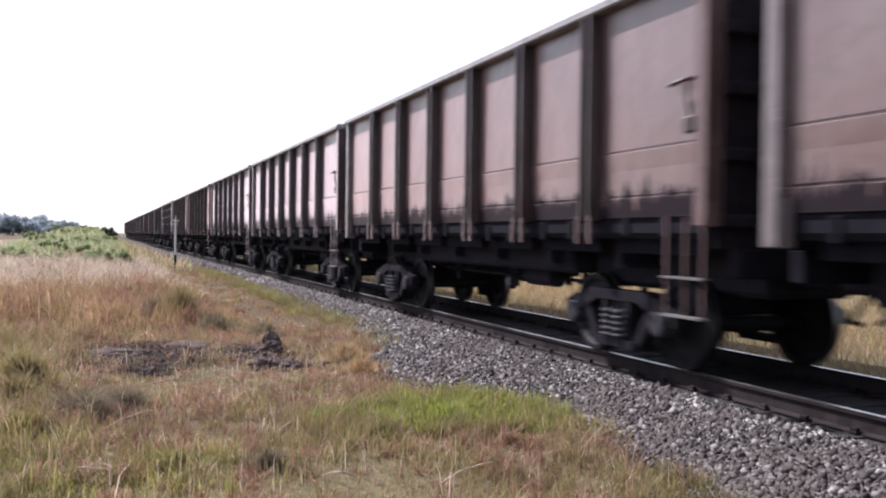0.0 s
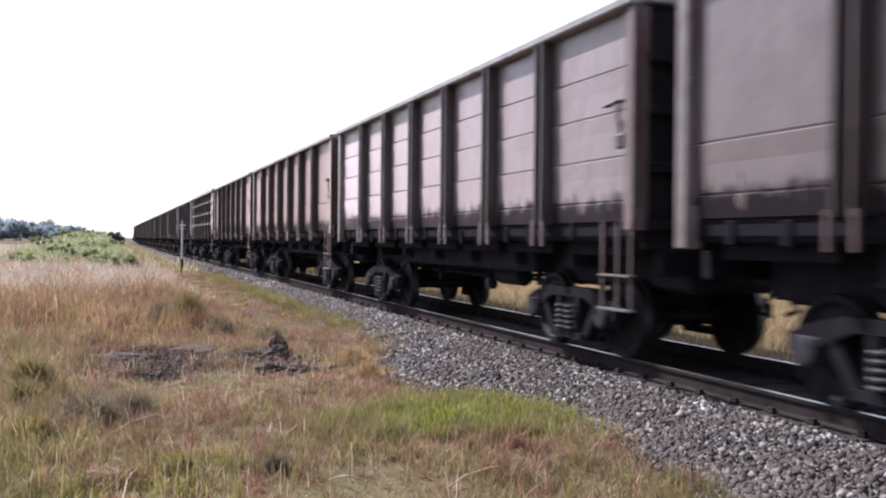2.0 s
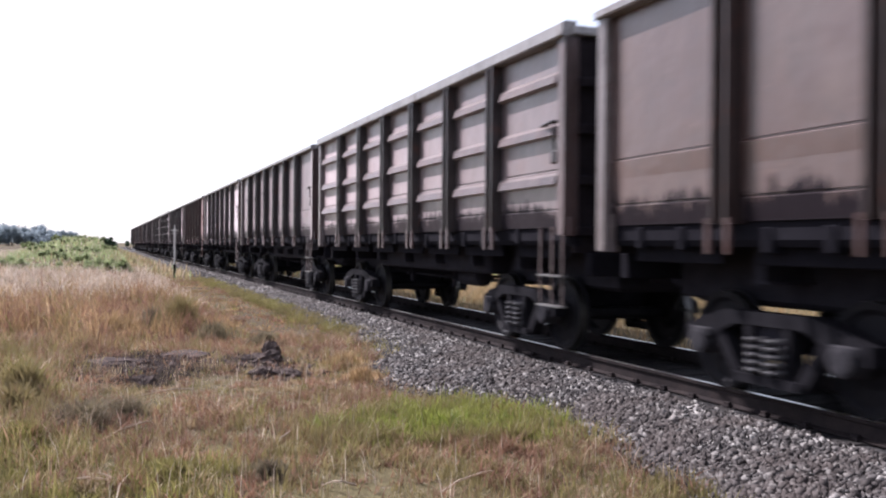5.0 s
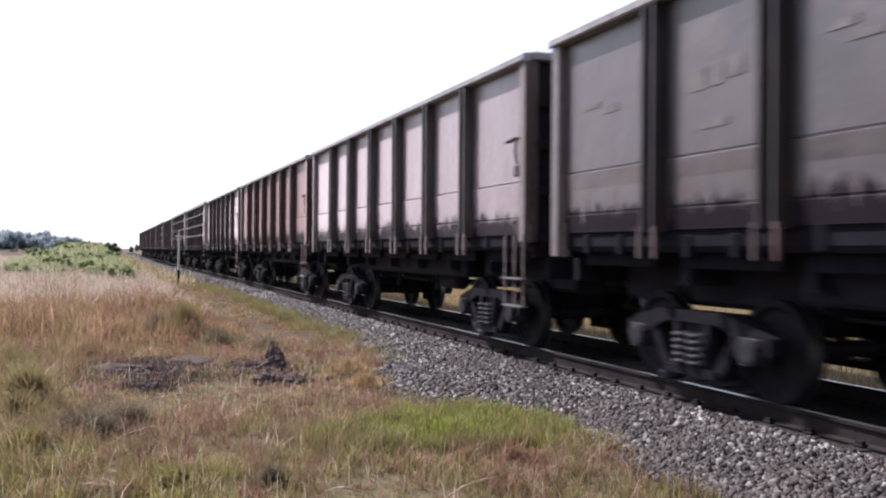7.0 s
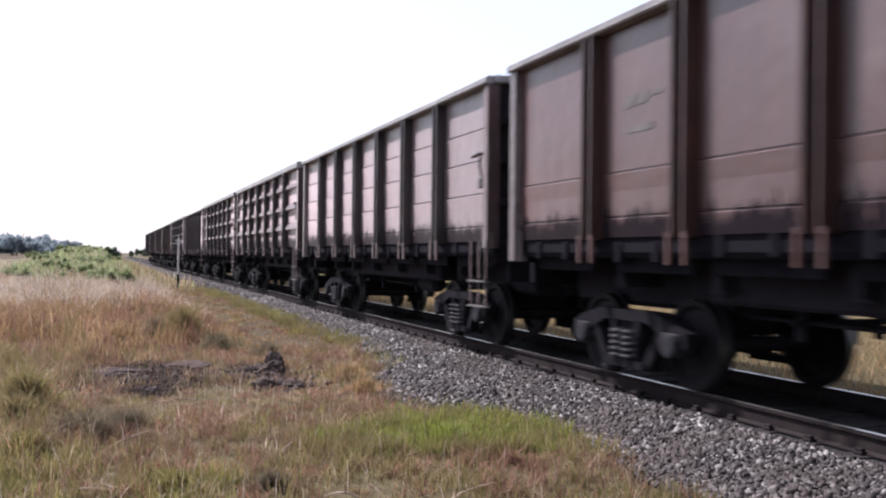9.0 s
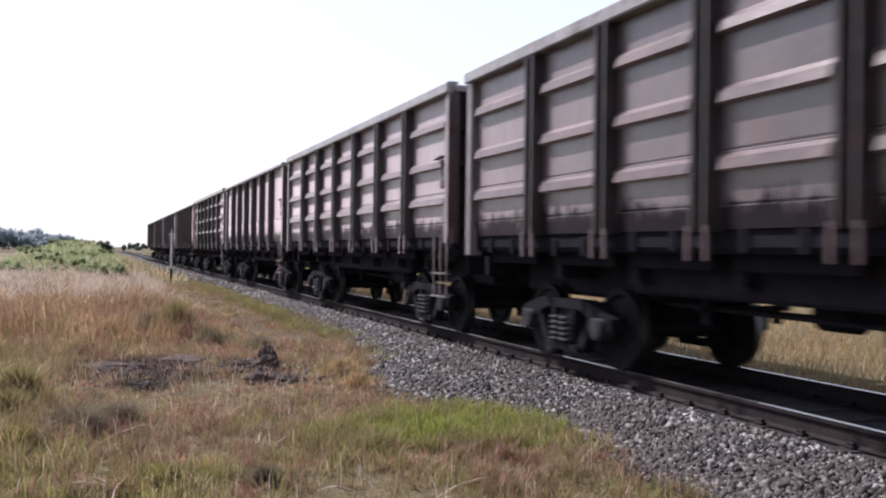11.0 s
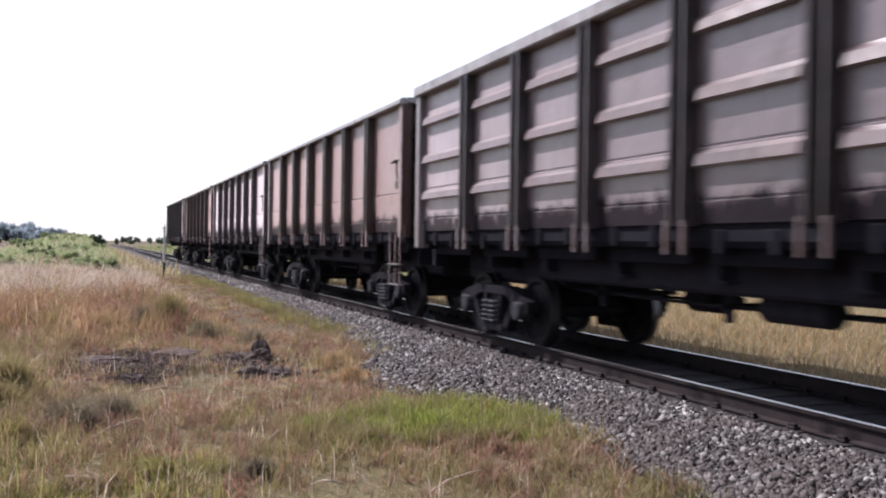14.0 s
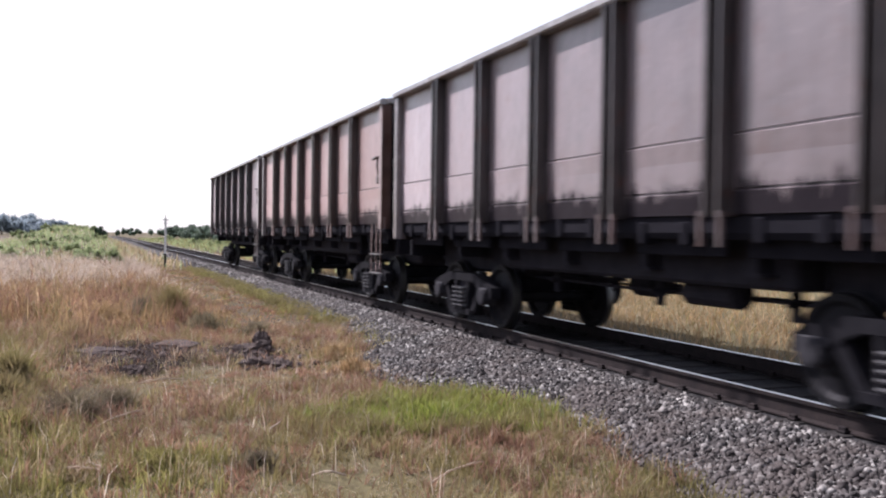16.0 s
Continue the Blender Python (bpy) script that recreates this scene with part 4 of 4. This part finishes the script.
def wagon(kind, paint, label, marks=()):
    root = new("gondola_wagon")
    mat = PAINT[paint]
    tagged(root, label, "freight wagon", "wagons of the coal train")
    ends = (-HALF + 0.05, *POSTS, HALF - 0.05)
    for side in (0, 180):
        turn = pose(0, 0, 0, 0, 0, side)
        for k in range(7):
            x0, x1 = ends[k], ends[k + 1]
            w = x1 - x0 - 0.10
            me = shared("%s_%s_%.2f" % (kind, paint, w), lambda: sheet(kind, -w / 2, w / 2))
            panel = link_part("side_panel", me, mat, root, at=turn @ pose((x0 + x1) / 2, 0, 0))
            for z in (2.18, 2.77, 3.39) if kind == "ribbed" else ():
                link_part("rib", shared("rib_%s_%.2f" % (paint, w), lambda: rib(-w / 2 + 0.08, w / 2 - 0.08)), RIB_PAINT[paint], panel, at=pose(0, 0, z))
            c = (x0 + x1) / 2
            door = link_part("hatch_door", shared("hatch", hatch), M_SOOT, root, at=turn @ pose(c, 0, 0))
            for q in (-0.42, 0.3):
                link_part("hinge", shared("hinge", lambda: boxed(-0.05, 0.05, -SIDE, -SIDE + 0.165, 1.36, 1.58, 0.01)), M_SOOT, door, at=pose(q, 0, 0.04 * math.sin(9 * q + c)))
        for x in POSTS:
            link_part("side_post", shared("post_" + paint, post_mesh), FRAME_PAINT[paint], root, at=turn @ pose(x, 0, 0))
            for q in (-0.135, 0.135):
                link_part("post_foot", shared("foot_" + paint, foot_mesh), RIB_PAINT[paint], root, at=turn @ pose(x + q, 0, 0))
        for s in (-1, 1):
            def corner():
                low = FOOT if s < 0 else 1.50
                bm = boxed(-0.09, 0.09, -SIDE - 0.10, -SIDE + 0.09, low, CHORD + 0.01, 0.012)
                box(bm, -0.15, 0.15, -SIDE - 0.04, -SIDE + 0.0, low, 1.72)
                return bm
            link_part("corner_post", shared("corner_rear" if s < 0 else "corner_" + paint, corner), CORNER_PAINT if s < 0 else RIB_PAINT[paint], root, at=turn @ pose(s * (HALF - 0.09), 0, 0))

        rise = 0.065 if kind == "ribbed" else 0.0

        def chord():
            s, TOP = -SIDE, TOP_EDGE + rise
            return sweep(bmesh.new(), [(s + 0.05, CHORD), (s + 0.05, TOP - 0.01), (s + 0.03, TOP), (s - 0.10, TOP), (s - 0.145, TOP - 0.03), (s - 0.145, CHORD + 0.02), (s - 0.130, CHORD)],
                         -HALF - 0.01, HALF + 0.01)
        link_part("top_chord", shared("chord_%.2f" % rise, chord), CHORD_PAINT, root, at=turn)

        def sill():
            s = -SIDE
            return sweep(bmesh.new(), [(s + 0.14, 1.38), (s + 0.14, 1.66), (s + 0.06, 1.66), (s + 0.03, 1.62), (s + 0.03, 1.44), (s + 0.06, 1.38)], -HALF + 0.02, HALF - 0.02)
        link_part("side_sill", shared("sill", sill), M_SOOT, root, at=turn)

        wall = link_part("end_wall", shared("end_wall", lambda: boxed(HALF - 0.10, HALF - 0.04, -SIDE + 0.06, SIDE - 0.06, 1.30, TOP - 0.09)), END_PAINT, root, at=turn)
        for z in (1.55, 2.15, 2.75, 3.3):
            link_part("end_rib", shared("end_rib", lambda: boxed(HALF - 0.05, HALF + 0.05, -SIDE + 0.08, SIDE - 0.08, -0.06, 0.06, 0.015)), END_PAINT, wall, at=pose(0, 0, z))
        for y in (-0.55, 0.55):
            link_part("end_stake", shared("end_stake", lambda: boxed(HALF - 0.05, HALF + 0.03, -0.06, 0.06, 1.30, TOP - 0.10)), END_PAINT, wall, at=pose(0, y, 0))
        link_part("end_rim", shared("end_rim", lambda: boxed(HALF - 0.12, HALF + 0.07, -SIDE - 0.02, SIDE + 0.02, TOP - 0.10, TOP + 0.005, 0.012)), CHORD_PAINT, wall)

        def beam():
            bm = boxed(HALF - 0.10, HALF + 0.04, -1.20, 1.20, 1.02, 1.30, 0.015)
            return bm
        link_part("headstock", shared("headstock", beam), M_SOOT, root, at=turn)

        def knuckle():
            bm = boxed(HALF + 0.02, PITCH / 2 - 0.16, -0.09, 0.09, 0.97, 1.13, 0.02)
            box(bm, PITCH / 2 - 0.20, PITCH / 2 + 0.03, -0.20, 0.16, 0.90, 1.20, 0.04)
            return bm
        link_part("coupler", shared("coupler", knuckle), M_UNDER, root, at=turn)

        def hose():
            return tube(bmesh.new(), [(HALF + 0.02, 0.32, 0.98), (HALF + 0.16, 0.32, 0.80), (HALF + 0.34, 0.28, 0.66), (PITCH / 2, 0.1, 0.62)], 0.028, 7)
        link_part("brake_hose", shared("hose", hose), M_BLACK, root, at=turn)
        lad = link_part("step_ladder", shared("ladder_" + paint, step_ladder), RIB_PAINT[paint], root, "hanging steps at the body's corner", at=turn @ pose(HALF - 0.31, -SIDE - 0.10, 0))
        for z in (0.66, 1.02):
            link_part("rung", shared("rung", lambda: boxed(-0.31, 0.31, -0.05, 0.05, -0.010, 0.010)), M_WORN, lad, at=pose(0, 0, z))

        def hook():
            bm = tube(bmesh.new(), [(-0.22, 0, 2.86), (-0.22, -0.09, 2.84), (0.05, -0.10, 2.86), (0.10, -0.02, 2.86)], 0.022, 6)
            box(bm, 0.0, 0.16, -0.09, 0.0, 2.36, 2.52, 0.02)
            tube(bm, [(0.06, -0.05, 2.5), (0.05, -0.08, 2.7), (0.04, -0.06, 2.86)], 0.018, 6)
            return bm
        link_part("grab_handle", shared("grab_" + paint, hook), FRAME_PAINT[paint], root, at=turn @ pose(HALF - 0.35, -SIDE - 0.02, 0))
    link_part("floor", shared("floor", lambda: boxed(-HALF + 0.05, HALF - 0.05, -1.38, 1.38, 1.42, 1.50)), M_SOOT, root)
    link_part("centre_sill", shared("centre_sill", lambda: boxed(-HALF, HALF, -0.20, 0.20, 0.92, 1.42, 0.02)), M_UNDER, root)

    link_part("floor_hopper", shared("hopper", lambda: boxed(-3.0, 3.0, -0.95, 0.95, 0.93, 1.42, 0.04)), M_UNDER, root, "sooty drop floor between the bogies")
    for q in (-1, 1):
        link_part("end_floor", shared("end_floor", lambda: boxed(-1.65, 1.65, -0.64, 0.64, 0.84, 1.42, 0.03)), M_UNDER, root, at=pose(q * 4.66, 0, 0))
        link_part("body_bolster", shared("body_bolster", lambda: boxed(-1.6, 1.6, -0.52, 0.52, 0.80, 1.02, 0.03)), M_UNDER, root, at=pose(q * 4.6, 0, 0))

    def cross():
        bm = boxed(-0.07, 0.07, -1.12, 1.12, 1.08, 1.42)
        box(bm, -0.13, 0.13, -1.12, 1.12, 1.05, 1.08)
        return bm
    for x in POSTS:
        link_part("crossbeam", shared("cross", cross), M_UNDER, root, at=pose(x, 0, 0))

    def tank():
        return lathe(bmesh.new(), [(-0.45, 0.05), (-0.42, 0.15), (0.42, 0.15), (0.45, 0.05)], 14, "x")
    link_part("air_reservoir", shared("tank", tank), M_UNDER, root, at=pose(1.4, -0.55, 0.83))
    link_part("brake_cylinder", shared("cyl", lambda: lathe(bmesh.new(), [(-0.3, 0.06), (-0.28, 0.18), (0.2, 0.18), (0.24, 0.06), (0.6, 0.03)], 14, "x")), M_UNDER, root,
              at=pose(-1.0, 0.25, 0.80))
    for y, z in ((-0.42, 0.80), (0.55, 0.74)):
        link_part("brake_rod", shared("rod", lambda: tube(bmesh.new(), [(-3.5, 0, 0), (0, 0, -0.03), (3.5, 0, 0)], 0.022, 6)), M_UNDER, root, at=pose(0, y, z))

    def lever():
        bm = boxed(-0.03, 0.03, -0.6, 0.6, 0.76, 0.82)
        box(bm, -0.05, 0.05, -0.52, -0.46, 0.62, 1.06)
        box(bm, -0.05, 0.05, 0.40, 0.46, 0.62, 1.06)
        return bm
    for x in (-2.2, 0.3, 2.5):
        link_part("brake_lever", shared("lever", lever), M_UNDER, root, at=pose(x, 0, 0))

    def heap():
        bm = bmesh.new()
        n, m = 24, 6
        g = [[bm.verts.new((-6.36 + 12.72 * i / n, -1.36 + 2.72 * j / m, 3.35 + 0.22 * math.sin(math.pi * j / m) + 0.06 * math.sin(i * 1.9 + j))) for j in range(m + 1)] for i in range(n + 1)]
        for i in range(n):
            for j in range(m):
                bm.faces.new((g[i][j], g[i + 1][j], g[i + 1][j + 1], g[i][j + 1]))
        return bm
    link_part("load", shared("load", heap), M_COAL, root, "coal load below the rim")
    for (x, z, w, h) in marks:
        link_part("marking", shared("mark_%.2f_%.2f" % (w, h), lambda: boxed(-w / 2, w / 2, -0.003, 0.003, -h / 2, h / 2)), M_CHALK, root, "faded white marking",
                  at=pose(x, -SIDE - 0.005, z))
    wheels = bogie(root, -4.325) + bogie(root, 4.325)
    return root, wheels


L_PLAIN = "open gondola wagon, flat panels, %s paint, sooty bottom"
L_RIB = "open gondola wagon, ribbed panels, %s paint, sooty bottom"
TRAIN = [
    (-1, "plain", "pink"), (0, "plain", "pink"), (1, "plain", "grey"), (2, "lined", "light"), (3, "plain", "brown"), (4, "plain", "brown"),
    (5, "ribbed", "grey"), (6, "plain", "dark"), (7, "plain", "light"), (8, "plain", "red"), (9, "lined", "grey"), (10, "ribbed", "grey"),
    (11, "ribbed", "light"), (12, "plain", "grey"), (13, "ribbed", "light"), (14, "plain", "orange"), (15, "plain", "light"), (16, "plain", "orange"), (17, "plain", "dark"),
]
WORD = {"pink": "dusty pinkish-brown", "brown": "weathered brown", "grey": "dusty grey-brown", "light": "faded pale grey", "dark": "dark brown", "red": "red oxide", "orange": "orange-brown"}
# faded lettering that cannot be read, as bars: x, z, width, height
MARKS = {6: ((-3.75, 2.98, 0.22, 0.20), (-3.46, 3.0, 0.20, 0.22), (-3.20, 3.02, 0.22, 0.18), (-5.75, 3.02, 0.35, 0.06), (-5.35, 2.94, 0.3, 0.08), (-3.5, 2.55, 0.4, 0.07),
             (-1.95, 3.1, 0.3, 0.07), (-1.70, 2.98, 0.35, 0.06)),
         8: ((-3.7, 3.02, 0.2, 0.12), (-3.45, 3.03, 0.16, 0.12), (-3.2, 3.05, 0.2, 0.05), (-3.5, 2.72, 0.5, 0.06), (0.1, 3.0, 0.3, 0.05))}
WAGONS = [(n, *wagon(k, p, (L_PLAIN if k == "plain" else L_RIB) % WORD[p], MARKS.get(n, ()))) for n, k, p in TRAIN]


# metres by which the train runs ahead of an even speed, by seconds
SLIP = [(0, -0.40), (0.5, 0.14), (1, -0.42), (1.5, 0.16), (2, -0.50), (2.5, 0.05), (3, -0.40), (3.5, 0.05), (4, -0.42), (4.5, -0.1), (5, 0.0), (6, 0.1), (6.5, 0.17), (7, 0.05),
        (7.5, 0.05), (8, -0.03), (8.5, 0.05), (9, 0.04), (10, 0.0), (11, -0.05), (11.5, -0.07), (12, -0.06), (12.5, -0.14), (13, -0.06), (13.5, -0.14), (14, -0.19), (14.5, -0.04),
        (15, -0.09), (15.5, -0.11), (16, -0.20)]


def motions():
    """The train rolls by, and its wheels turn with it."""
    ts, ds = zip(*SLIP)
    for n, root, wheels in WAGONS:
        x = -FIRST_MIDDLE - n * PITCH
        walk(root, [(t, pose(x + SPEED * t + d, 0, 0)) for t, d in SLIP])
        for w in wheels:
            at = w.matrix_basis.translation.copy()
            walk(w, [(k / 30, pose(*at, 0, math.degrees((SPEED * k / 30 + float(np.interp(k / 30, ts, ds))) / 0.4785), 0)) for k in range(481)])


motions()
